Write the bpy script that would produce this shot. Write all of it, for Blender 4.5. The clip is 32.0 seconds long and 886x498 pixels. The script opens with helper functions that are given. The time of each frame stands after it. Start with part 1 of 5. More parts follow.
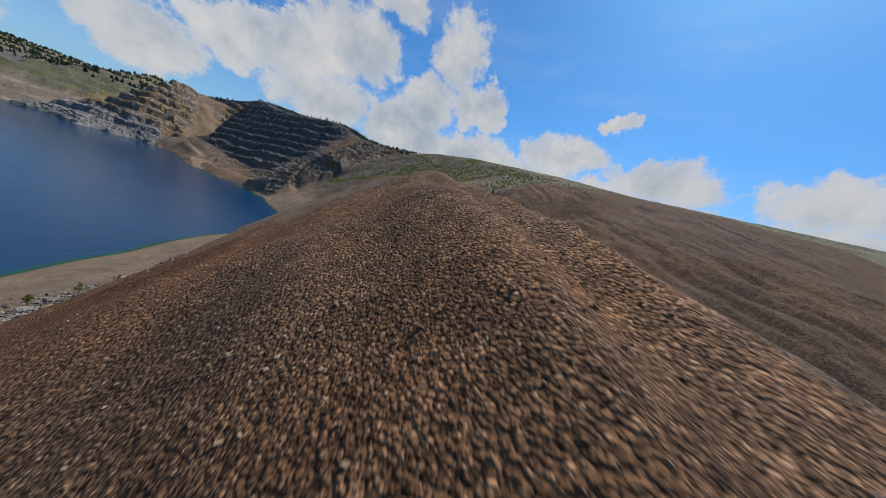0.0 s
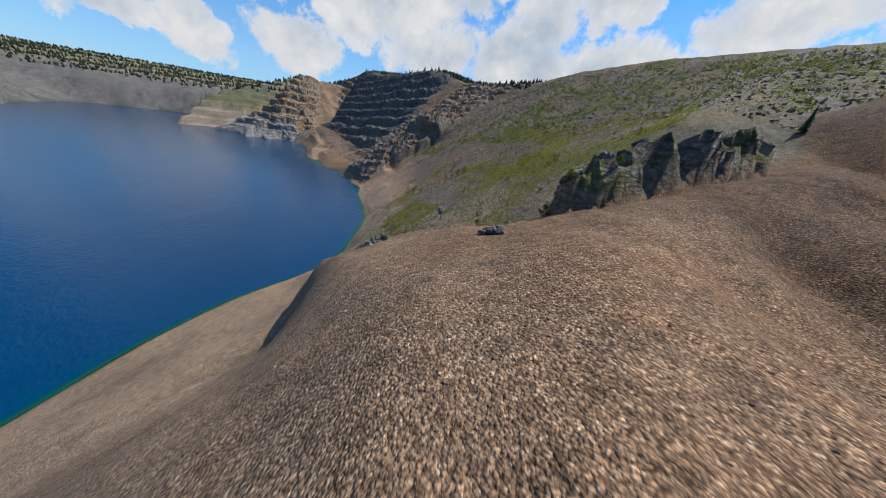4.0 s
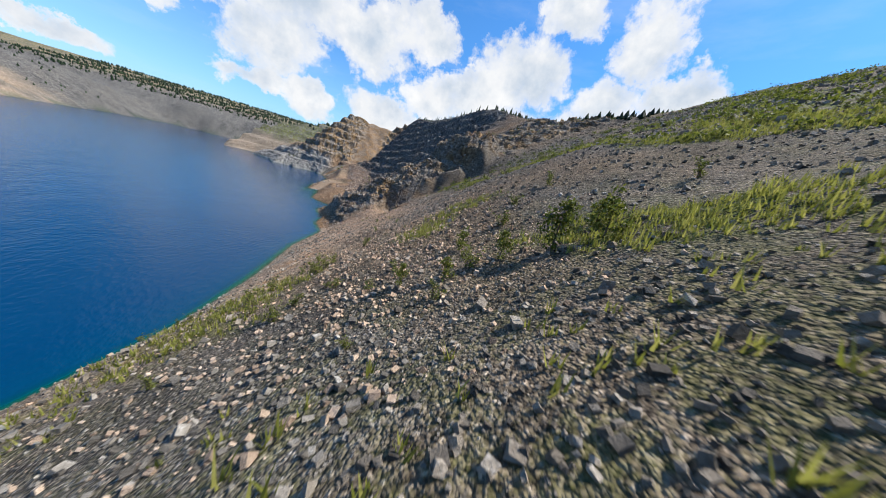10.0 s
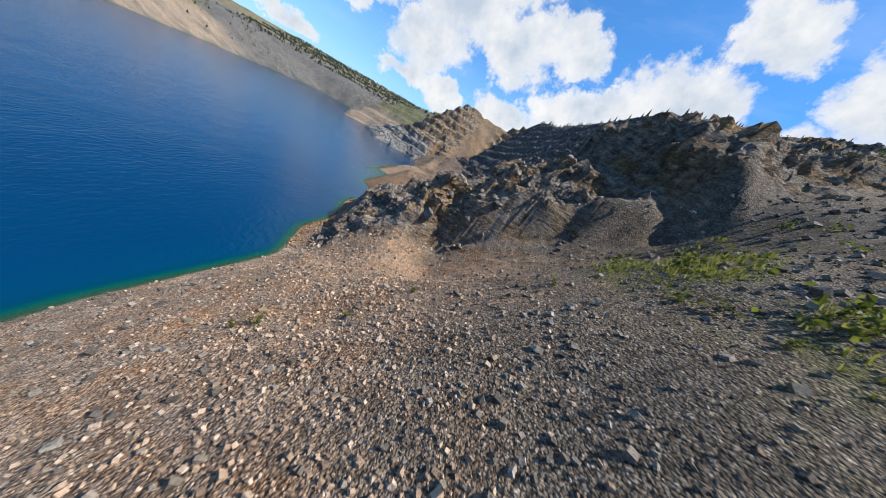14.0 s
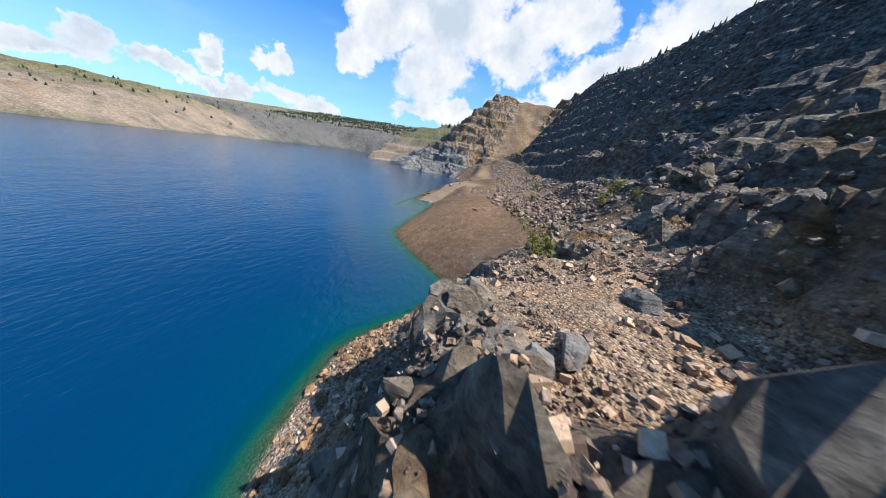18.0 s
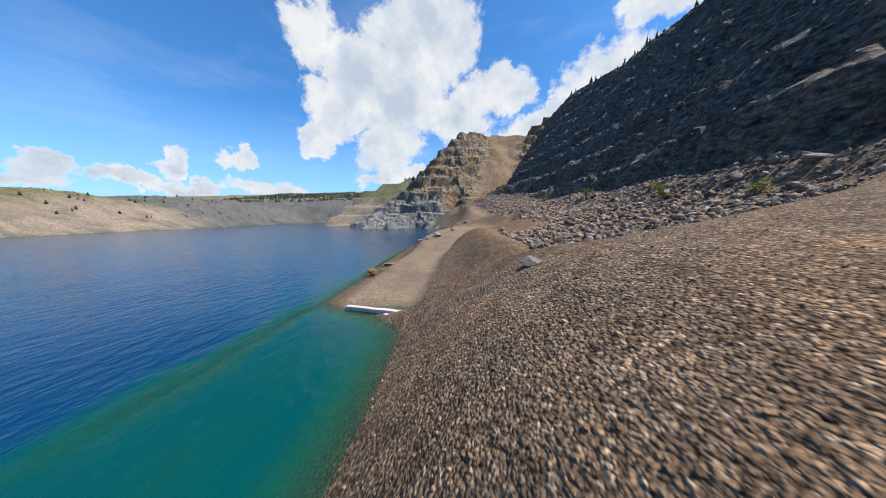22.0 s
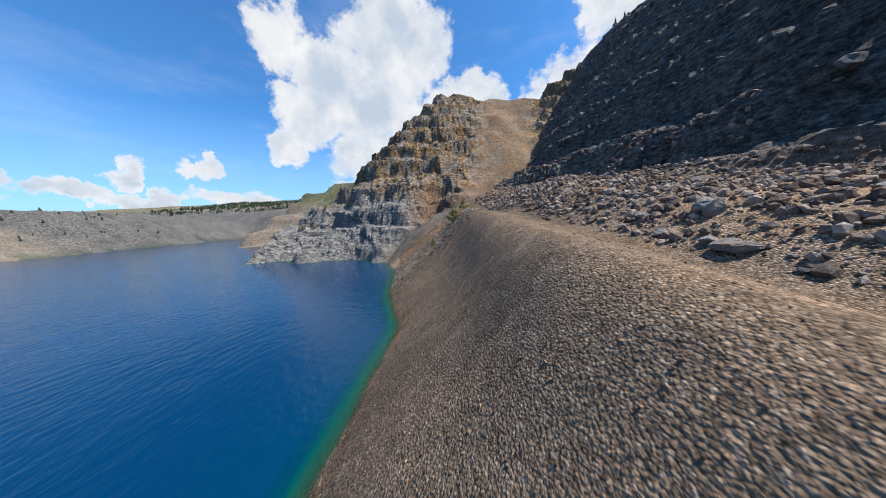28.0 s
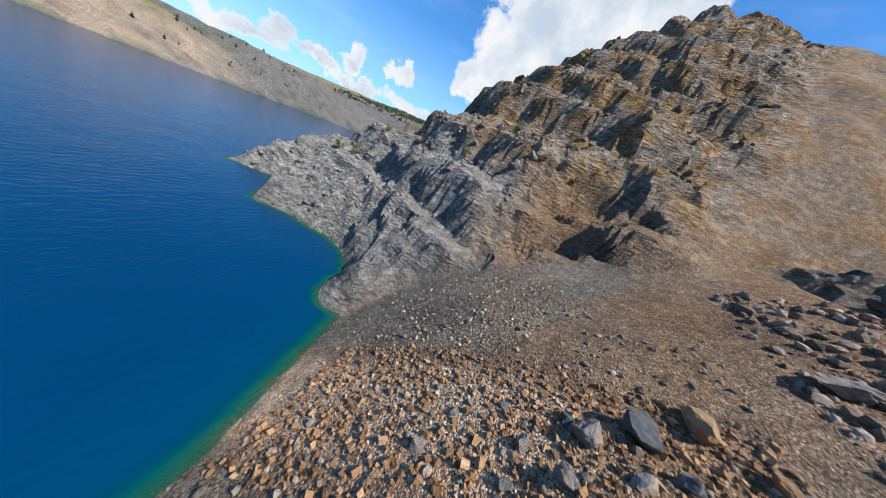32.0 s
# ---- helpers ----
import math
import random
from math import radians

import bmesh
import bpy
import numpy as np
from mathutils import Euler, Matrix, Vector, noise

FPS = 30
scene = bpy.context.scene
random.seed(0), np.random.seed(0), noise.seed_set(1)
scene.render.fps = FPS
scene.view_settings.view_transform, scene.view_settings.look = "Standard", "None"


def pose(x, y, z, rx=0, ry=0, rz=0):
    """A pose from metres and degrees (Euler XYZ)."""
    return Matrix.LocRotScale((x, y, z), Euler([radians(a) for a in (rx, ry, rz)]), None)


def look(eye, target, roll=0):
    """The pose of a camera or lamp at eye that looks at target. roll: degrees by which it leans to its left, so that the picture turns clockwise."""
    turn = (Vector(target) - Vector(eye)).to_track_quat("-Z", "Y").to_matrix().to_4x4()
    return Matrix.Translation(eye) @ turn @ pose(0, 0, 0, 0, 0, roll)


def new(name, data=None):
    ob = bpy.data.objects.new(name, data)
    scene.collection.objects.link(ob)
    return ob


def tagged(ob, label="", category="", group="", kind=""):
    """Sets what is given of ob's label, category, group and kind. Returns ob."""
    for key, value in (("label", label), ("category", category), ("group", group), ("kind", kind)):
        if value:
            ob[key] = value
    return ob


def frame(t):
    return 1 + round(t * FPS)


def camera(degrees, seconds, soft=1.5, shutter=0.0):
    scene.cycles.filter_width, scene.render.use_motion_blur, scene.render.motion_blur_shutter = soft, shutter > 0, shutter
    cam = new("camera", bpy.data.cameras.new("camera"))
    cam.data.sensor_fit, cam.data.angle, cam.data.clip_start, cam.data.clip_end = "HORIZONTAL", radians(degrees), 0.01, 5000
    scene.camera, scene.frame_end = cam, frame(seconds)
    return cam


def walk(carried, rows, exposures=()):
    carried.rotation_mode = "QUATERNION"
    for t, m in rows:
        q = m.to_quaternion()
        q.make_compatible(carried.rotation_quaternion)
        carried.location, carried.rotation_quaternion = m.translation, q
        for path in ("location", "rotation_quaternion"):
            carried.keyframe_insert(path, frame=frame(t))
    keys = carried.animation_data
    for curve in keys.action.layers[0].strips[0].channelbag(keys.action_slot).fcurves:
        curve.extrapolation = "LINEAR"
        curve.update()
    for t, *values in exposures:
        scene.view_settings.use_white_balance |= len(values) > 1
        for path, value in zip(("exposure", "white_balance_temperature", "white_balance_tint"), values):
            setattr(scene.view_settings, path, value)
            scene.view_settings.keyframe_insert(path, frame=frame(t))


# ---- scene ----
EXPOSURES = [(0.0, 0.0), (1.0, 0.27), (2.5, 0.32), (5.0, 0.34), (7.0, 0.6), (12.0, 0.68), (15.0, 0.62), (17.5, 0.78), (20.0, 0.78), (22.0, 0.6), (28.0, 0.62), (32.0, 0.7)]
# <path>
cam = camera(120.10, 32.0, soft=0.9, shutter=0.09)
PATH = [
    (0, 4.4, 5.98, 36.58, 80.95, -17.35, -56.68),
    (0.5, 11.13, 13.18, 38.88, 78.43, -20.18, -48.54),
    (1, 17.4, 20.15, 40.9, 75.4, -22.02, -41.19),
    (1.5, 23.37, 26.97, 42.58, 72.78, -22.18, -35.88),
    (2, 29.14, 33.7, 43.76, 70.65, -21.06, -32.38),
    (2.5, 35.15, 40.41, 44.74, 68.64, -19.15, -29.92),
    (4.5, 59.21, 66.84, 44.37, 63.69, -2.29, -36.12),
    (5, 62.62, 73.66, 42.29, 63.07, 2.13, -41.39),
    (5.5, 66.53, 80.27, 40.19, 62.43, 5.37, -45.35),
    (6, 71.16, 86.79, 38.2, 62.07, 6.72, -47.15),
    (6.5, 76.17, 92.99, 36.26, 62.52, 5.91, -46.28),
    (7, 81.7, 99, 34.37, 63.8, 2.95, -42.7),
    (7.5, 87.56, 105.12, 32.65, 65.58, -1.35, -37.32),
    (8, 93.3, 111.86, 31.19, 68.04, -5.94, -31.86),
    (8.5, 98.24, 118.98, 30.04, 70.87, -9.75, -27.82),
    (9, 102.61, 126.09, 29.78, 73.24, -11.86, -25.2),
    (9.5, 106.58, 133.09, 29.68, 74.93, -13.25, -23.34),
    (10, 110.42, 140.76, 29.88, 75.73, -14.44, -21.66),
    (10.5, 113.98, 148.64, 30.33, 75.52, -15.45, -19.7),
    (11, 116.97, 156.63, 30.7, 74.84, -16.49, -17.54),
    (11.5, 119.51, 164.82, 30.92, 74.03, -17.43, -15.51),
    (12, 121.61, 173.06, 30.75, 73.47, -18.42, -13.74),
    (12.5, 123.74, 181.51, 30.06, 73.14, -20.02, -11.37),
    (13, 125.41, 190.12, 30, 72.11, -22.38, -7.87),
    (13.5, 126.6, 198.91, 29.83, 70.46, -25.28, -3.38),
    (14, 127.5, 207.89, 29.4, 68.51, -27.54, 1.64),
    (14.5, 127.79, 216.96, 28.58, 67.16, -29.11, 6.36),
    (15, 127.47, 225.76, 27.25, 67.51, -29.28, 9.59),
    (15.5, 126.58, 234.35, 25.89, 68.46, -28.47, 11.81),
    (17.5, 114.44, 272.83, 17.19, 70.66, -13.69, 10.14),
    (18, 111.98, 281.58, 15.18, 70.81, -8.86, 7.41),
    (18.5, 109.97, 290.15, 13.44, 71.16, -5.22, 4.91),
    (19, 108.21, 298.69, 11.63, 72.18, -3.07, 3.52),
    (19.5, 107.01, 307.49, 9.93, 74.21, -2.05, 3.12),
    (20, 105.73, 316.67, 8.64, 76.83, -1.27, 2.8),
    (20.5, 104.58, 325.87, 7.59, 79.23, -0.54, 2.28),
    (21, 103.57, 335.36, 7.46, 80.95, 0.21, 1.57),
    (21.5, 103.05, 344.72, 7.43, 82.41, 0.74, 1.12),
    (22, 102.83, 353.69, 7.76, 83.17, 1.06, 0.85),
    (22.5, 102.88, 362.25, 8.04, 83.25, 0.82, 0.88),
    (23, 102.92, 370.59, 8.39, 82.65, 0, 1.27),
    (23.5, 103.09, 379.51, 8.86, 81.81, -1.27, 1.99),
    (24, 103.05, 388.57, 8.96, 81.13, -2.18, 2.42),
    (24.5, 103.35, 397.42, 8.93, 80.93, -2.27, 2.54),
    (25, 103.24, 405.83, 8.68, 81.6, -1.31, 1.92),
    (25.5, 102.87, 414.27, 8.67, 83.19, 0.74, 0.73),
    (27.5, 104.87, 453.24, 12.05, 84.8, 3.89, -3.54),
    (28, 105.73, 461.94, 13.14, 83.97, 3.15, -3.72),
    (28.5, 106.68, 470.37, 14.27, 82.93, 1.26, -3.12),
    (29, 107.75, 478.48, 15.42, 81.7, -1.64, -1.57),
    (29.5, 108.67, 486.66, 16.61, 80.4, -5.33, 0.64),
    (30, 109.34, 495.05, 17.79, 79.07, -9.26, 3.48),
    (30.5, 109.68, 503.42, 18.84, 77.57, -13.41, 7.05),
    (31, 109.42, 511.94, 19.93, 75.8, -17.33, 11.55),
    (31.5, 108.42, 520.71, 20.98, 73.63, -20.83, 17.29),
    (32, 106.32, 529.64, 22.07, 70.85, -23.74, 24.82),
]
walk(cam, [(row[0], pose(*row[1:])) for row in PATH], EXPOSURES)
# </path>

# ---------------------------------------------------------------- world, sun
SUN_AZ, SUN_EL = 99.0, 55.0


def sky_dir(az, el):
    a, e = radians(az), radians(el)
    return Vector((math.sin(a) * math.cos(e), math.cos(a) * math.cos(e), math.sin(e)))


def node(tree, kind, props=None, **inputs):
    n = tree.nodes.new(kind)
    for k, v in (props or {}).items():
        setattr(n, k, v)
    for k, v in inputs.items():
        key = int(k[1:]) if k[0] == "i" and k[1:].isdigit() else k.replace("_", " ")
        if isinstance(v, bpy.types.NodeSocket):
            tree.links.new(v, n.inputs[key])
        else:
            n.inputs[key].default_value = v
    return n


def mth(tree, op, a, b=0.0, c=0.0, clamp=False):
    n = node(tree, "ShaderNodeMath", {"operation": op, "use_clamp": clamp}, i0=a, i1=b, i2=c)
    return n.outputs[0]


def ramp(tree, fac, *stops):
    n = node(tree, "ShaderNodeValToRGB", i0=fac)
    els = n.color_ramp.elements
    while len(els) < len(stops):
        els.new(0.5)
    for e, (pos, col) in zip(els, stops):
        e.position = pos
        e.color = (*col, 1) if len(col) == 3 else col
    return n.outputs[0]


def mix(tree, fac, a, b, blend="MIX"):
    n = tree.nodes.new("ShaderNodeMix")
    n.data_type, n.blend_type = "RGBA", blend
    for sock, v in ((n.inputs[0], fac), (n.inputs[6], a), (n.inputs[7], b)):
        if isinstance(v, bpy.types.NodeSocket):
            tree.links.new(v, sock)
        else:
            sock.default_value = (*v, 1) if isinstance(v, tuple) and len(v) == 3 else v
    return n.outputs[2]


world = bpy.data.worlds.new("sky")
scene.world = world
world.use_nodes = True
wt = world.node_tree
wt.nodes.clear()
sky = node(wt, "ShaderNodeTexSky", {"sky_type": "NISHITA", "sun_disc": False, "sun_elevation": radians(SUN_EL), "sun_rotation": radians(SUN_AZ), "air_density": 1.0, "dust_density": 0.6, "ozone_density": 1.2})
coord = node(wt, "ShaderNodeTexCoord").outputs["Generated"]
# cumulus heaps: azimuth, elevation, half width, half height in degrees
HEAPS = [
    (-4, 32, 9, 8), (-10, 22, 9, 6), (-22, 21, 6, 5), (-26, 15, 4, 3), (-26, 31, 4, 5), (-12, 14, 7, 4), (11, 24, 6, 4),
    (-57, 7, 2.4, 2), (-52, 6, 2.6, 1.6), (-48, 9, 1.5, 2.2), (-40, 10, 2.4, 1.7), (-45, 5, 5, 1.2),
    (31, 22, 8, 6), (36, 32, 5, 4), (51, 28, 5, 6), (17, 15, 7, 4), (6, 11, 6, 4), (58, 21, 5, 4), (84, 24, 2.6, 1.6), (78, 17, 8, 4),
    (95, 15, 9, 4), (112, 14, 5, 4), (-6, 8, 4, 3), (48, 18, 6, 5), (-16, 27, 7, 5), (2, 21, 8, 5), (24, 18, 6, 4), (-14, 9, 5, 2),
    (30, 12, 9, 5), (44, 11, 9, 6), (60, 12, 8, 5), (72, 10, 8, 4), (88, 9, 9, 4), (104, 8, 9, 4), (118, 8, 8, 4), (-62, 5, 7, 1.4), (-34, 6, 6, 1.5), (-75, 8, 5, 2),
]
warp_noise = node(wt, "ShaderNodeTexNoise", i0=coord, Scale=4.5, Detail=9.0, Roughness=0.66)
warp = node(wt, "ShaderNodeVectorMath", {"operation": "SUBTRACT"}, i0=warp_noise.outputs["Color"], i1=(0.5, 0.5, 0.5))
cover = None
for az, el, w, h in HEAPS:
    d = sky_dir(az, el)
    right = Vector((math.cos(radians(az)), -math.sin(radians(az)), 0))
    up = right.cross(d)
    rel = node(wt, "ShaderNodeVectorMath", {"operation": "SUBTRACT"}, i0=coord, i1=d)
    rel = node(wt, "ShaderNodeVectorMath", {"operation": "MULTIPLY_ADD"}, i0=warp.outputs[0], i1=(0.26, 0.26, 0.26), i2=rel.outputs[0])
    u = node(wt, "ShaderNodeVectorMath", {"operation": "DOT_PRODUCT"}, i0=rel.outputs[0], i1=right / radians(1.3 * w)).outputs["Value"]
    v = node(wt, "ShaderNodeVectorMath", {"operation": "DOT_PRODUCT"}, i0=rel.outputs[0], i1=up / radians(1.3 * h)).outputs["Value"]
    front = node(wt, "ShaderNodeVectorMath", {"operation": "DOT_PRODUCT"}, i0=coord, i1=d).outputs["Value"]
    r2 = mth(wt, "ADD", mth(wt, "MULTIPLY", u, u), mth(wt, "MULTIPLY", v, v))
    one = mth(wt, "SUBTRACT", 1.0, r2, clamp=True)
    one = mth(wt, "MULTIPLY", one, mth(wt, "GREATER_THAN", front, 0.0))
    cover = one if cover is None else mth(wt, "MAXIMUM", cover, one)
fluff = node(wt, "ShaderNodeTexNoise", i0=coord, Scale=11.0, Detail=9.0, Roughness=0.6)
fluff_b = node(wt, "ShaderNodeTexNoise", i0=coord, Scale=30.0, Detail=8.0, Roughness=0.62)
ragged = mth(wt, "ADD", mth(wt, "MULTIPLY", mth(wt, "SUBTRACT", fluff.outputs[0], 0.5), 1.5), mth(wt, "MULTIPLY", mth(wt, "SUBTRACT", fluff_b.outputs[0], 0.5), 0.55))
body = mth(wt, "ADD", cover, ragged)
mask = ramp(wt, body, (0.2, (0, 0, 0)), (0.34, (0.35, 0.35, 0.35)), (0.5, (0.85, 0.85, 0.85)), (0.8, (1, 1, 1)))
mask = mth(wt, "MULTIPLY", mask, ramp(wt, cover, (0.0, (0, 0, 0)), (0.1, (1, 1, 1))))
soft_n = node(wt, "ShaderNodeTexNoise", i0=coord, Scale=6.0, Detail=6.0, Roughness=0.58)
grey = mth(wt, "MULTIPLY", ramp(wt, cover, (0.35, (0, 0, 0)), (0.9, (1, 1, 1))), ramp(wt, soft_n.outputs[0], (0.42, (0, 0, 0)), (0.62, (1, 1, 1))))
puff = ramp(wt, ragged, (0.0, (0.86, 0.88, 0.91)), (0.45, (1, 1, 1)))
shade = mix(wt, 1.0, mix(wt, grey, (9.9, 9.9, 9.9), (6.2, 7.1, 8.2)), puff, "MULTIPLY")
# thin veil
flat = node(wt, "ShaderNodeMapping", i0=coord)
flat.inputs["Scale"].default_value = (1.0, 1.0, 4.0)
veil_n = node(wt, "ShaderNodeTexNoise", i0=flat.outputs[0], Scale=3.0, Detail=6.0, Roughness=0.6)
veil = ramp(wt, veil_n.outputs[0], (0.5, (0, 0, 0)), (0.8, (0.16, 0.16, 0.16)))
clear = mix(wt, 1.0, sky.outputs[0], (0.62, 1.38, 2.05), "MULTIPLY")
upward = node(wt, "ShaderNodeSeparateXYZ", i0=coord).outputs[2]
clear = mix(wt, ramp(wt, upward, (0.0, (0.75, 0.75, 0.75)), (0.12, (0.35, 0.35, 0.35)), (0.34, (0, 0, 0))), clear, (5.6, 7.9, 10.6))
cloudy = mix(wt, veil, clear, (8.6, 9.2, 10.0))
tinted = mix(wt, mask, cloudy, shade)
bg = node(wt, "ShaderNodeBackground", i0=tinted, Strength=0.066)
wo = node(wt, "ShaderNodeOutputWorld", i0=bg.outputs[0])

sun = new("sun", bpy.data.lights.new("sun", "SUN"))
sun.data.energy, sun.data.angle, sun.data.color = 5.0, radians(0.5), (1.0, 0.95, 0.87)
sun.matrix_world = look(sky_dir(SUN_AZ, SUN_EL) * 500, (0, 0, 0))


# ---------------------------------------------------------------- noise
rng = np.random.default_rng(7)
PERM = np.concatenate([rng.permutation(512)] * 2)
GRAD = rng.normal(size=(512, 3))
GRAD /= np.linalg.norm(GRAD, axis=1)[:, None]


def perlin(x, y, z=0.0):
    x, y, z = np.broadcast_arrays(np.asarray(x, float), y, z)
    xi, yi, zi = np.floor(x).astype(int), np.floor(y).astype(int), np.floor(z).astype(int)
    xf, yf, zf = x - xi, y - yi, z - zi
    fade = [t * t * t * (t * (t * 6 - 15) + 10) for t in (xf, yf, zf)]
    total = 0.0
    for dx in (0, 1):
        for dy in (0, 1):
            for dz in (0, 1):
                g = GRAD[PERM[PERM[PERM[(xi + dx) & 511] + ((yi + dy) & 511) & 511] + ((zi + dz) & 511) & 511] & 511]
                dot = g[..., 0] * (xf - dx) + g[..., 1] * (yf - dy) + g[..., 2] * (zf - dz)
                w = (fade[0] if dx else 1 - fade[0]) * (fade[1] if dy else 1 - fade[1]) * (fade[2] if dz else 1 - fade[2])
                total = total + w * dot
    return total * 1.5


def fbm(x, y, scale, octaves=4, z=0.0, ridged=False, gain=0.5):
    out, amp, f = 0.0, 1.0, 1.0 / scale
    for k in range(octaves):
        n = perlin(x * f + 17.3 * k, y * f - 9.1 * k, z * f + 3.7 * k)
        out = out + amp * ((1 - 2 * np.abs(n)) if ridged else n)
        amp, f = amp * gain, f * 2.03
    return out


def smooth(a, b, x):
    t = np.clip((x - a) / (b - a), 0, 1)
    return t * t * (3 - 2 * t)


def smax(a, b, k):
    h = np.clip(0.5 + 0.5 * (a - b) / k, 0, 1)
    return b + (a - b) * h + k * h * (1 - h)


# ---------------------------------------------------------------- shape of the ground
# right-hand shore: along the lake, then shore / foot / shelf / slope / crest of the pit wall
SHORE_Y = [-400, 0, 40, 70, 85, 92, 95, 102, 108, 117, 121, 125, 130, 134, 136.5, 140, 144, 150, 160, 171, 185, 205, 229, 250, 263, 277, 290, 298, 307, 312, 322, 330, 340, 364, 372, 376, 384, 417, 421, 428, 450, 473, 494, 510, 536, 549, 570, 578, 592, 700]
SHORE_X = [-400, -110, -60, -26, -8, 0, 3, 10, 18, 26, 30, 35, 42, 51, 60, 65, 69.5, 74, 79.5, 86, 92.5, 97, 101, 108, 105, 107, 104, 104, 111, 111, 103, 98, 98, 99.5, 99.5, 91, 91, 92, 94.5, 95, 98, 99, 101.5, 98, 96, 92, 86, 85, 84, 84]
WALL_A = [  # y, foot x z, shelf x z, slope x z
    (-100, 20, 14, 80, 18, 140, 40), (60, 20, 12, 80, 20, 140, 46), (88, 60, 14, 95, 27, 140, 55), (104, 62, 13, 92, 25, 131, 45),
    (117, 70, 8, 92, 23, 131, 42), (128, 74, 5, 86, 15, 120, 32), (137, 79, 7, 92, 17, 122, 33), (150, 90, 11, 101, 17, 124, 29),
    (176, 98, 8, 118, 21, 148, 42), (190, 101, 8, 122, 21, 148, 38), (212, 108, 8, 126, 18, 150, 33), (235, 114, 7, 130, 16, 150, 30),
]
WALL_B = [
    (250, 113.5, 3, 118.5, 8.5, 141, 27), (262, 112.5, 3, 117, 10, 147, 36), (277, 109, 3, 112.3, 8.5, 132, 23), (290, 108, 2.5, 111.3, 8, 128, 13.5),
    (295, 109.5, 3, 113.5, 7.5, 132, 12), (301, 111, 3.4, 119, 7, 134, 11.5), (310, 115, 3, 124, 8, 138, 14.5), (322, 112, 4, 126, 8, 138, 19), (335, 108, 6, 128, 8, 142, 17),
    (350, 108, 6.5, 130, 8, 145, 20), (370, 107, 5.5, 138, 11, 150, 27), (377, 103, 1.1, 138, 10, 150, 26),
]
WALL_C = [
    (395, 102, 1.5, 140, 10, 152, 25), (412, 98, 3.3, 140, 10, 155, 25), (425, 100, 4.4, 142, 10, 157, 25), (440, 104, 5, 125, 9, 154, 17),
    (458, 106.5, 5.4, 118, 9.4, 148, 14), (473, 109, 6.7, 119, 11.8, 148, 15), (494, 111.5, 8.4, 120, 14.6, 148, 17), (509, 112, 10.2, 121, 16.9, 150, 21), (522, 113, 13, 124, 17.3, 160, 30), (545, 108, 10.5, 125, 17, 160, 32),
    (570, 100, 13, 120, 20, 155, 35), (700, 100, 13, 120, 20, 155, 35),
]
WALL = np.array(WALL_A + WALL_B + WALL_C)
CREST_Y = [-200, 0, 60, 150, 200, 235, 270, 300, 345, 380, 480, 560, 620, 700]
CREST_X = [330, 300, 268, 255, 255, 256, 246, 236, 230, 230, 230, 230, 226, 226]
CREST_Z = [102, 100, 98, 98, 96, 92, 88, 88, 98, 107, 110, 116, 126, 122]
TY = np.arange(-300.0, 760.0, 1.0)


def table(ys, vs, sigma=2.0):
    v = np.interp(TY, ys, vs)
    k = np.exp(-0.5 * (np.arange(-8, 9) / sigma) ** 2)
    return np.convolve(np.pad(v, 8, mode="edge"), k / k.sum(), mode="valid")


SHORE = table(SHORE_Y, SHORE_X, 1.2)
PROFILE_X = [SHORE - 26, SHORE, *[table(WALL[:, 0], WALL[:, k]) for k in (1, 3, 5)], table(CREST_Y, CREST_X, 8), table(CREST_Y, CREST_X, 8) + 170]
PROFILE_Z = [SHORE * 0 - 14, SHORE * 0, *[table(WALL[:, 0], WALL[:, k]) for k in (2, 4, 6)], table(CREST_Y, CREST_Z, 8), table(CREST_Y, CREST_Z, 8) + 6]


def wall_height(x, y):
    yy = np.clip(y, TY[0], TY[-1])
    bx = [np.interp(yy, TY, p) for p in PROFILE_X]
    bz = [np.interp(yy, TY, p) for p in PROFILE_Z]
    z = np.where(x < bx[0], bz[0], bz[-1])
    for k in range(len(bx) - 1):
        t = (x - bx[k]) / np.maximum(bx[k + 1] - bx[k], 0.5)
        z = np.where((x >= bx[k]) & (x < bx[k + 1]), bz[k] + t * (bz[k + 1] - bz[k]), z)
    return z, bx


def ridge(x, y, line, fall, round_off=3.0):
    """The highest of the flanks that fall from each piece of a crest line; fall(distance, side) is the drop."""
    best = np.full(np.shape(x), -1e9)
    for (x0, y0, h0), (x1, y1, h1) in zip(line, line[1:]):
        dx, dy = x1 - x0, y1 - y0
        t = np.clip(((x - x0) * dx + (y - y0) * dy) / (dx * dx + dy * dy), 0, 1)
        d = np.sqrt((x - x0 - t * dx) ** 2 + (y - y0 - t * dy) ** 2 + round_off**2) - round_off
        side = (dx * (y - y0) - dy * (x - x0)) / np.hypot(dx, dy)
        best = np.maximum(best, h0 + t * (h1 - h0) - fall(d, side))
    return best


MOUND = [(-140, -135, 16), (-18, -22, 27.5), (7, 2, 33.8), (19.5, 14.5, 37.3), (29, 24.5, 39), (38.5, 34, 40), (47, 46, 40.3), (55, 56, 40.2), (64, 62, 38.8), (76, 66, 38.8), (88, 68, 40.6), (100, 66, 43), (112, 62, 45), (135, 64, 47), (149, 67, 50), (165, 58, 64), (178, 48, 71), (186, 22, 75), (190, -5, 75), (200, -40, 76), (235, -90, 80)]
SPUR = [(30, 574, 0.5), (42, 603, 22), (57, 607, 31), (85, 622, 54), (105, 645, 88), (120, 655, 103), (135, 656, 104), (150, 654, 101), (170, 652, 97), (189, 650, 99), (215, 650, 118)]
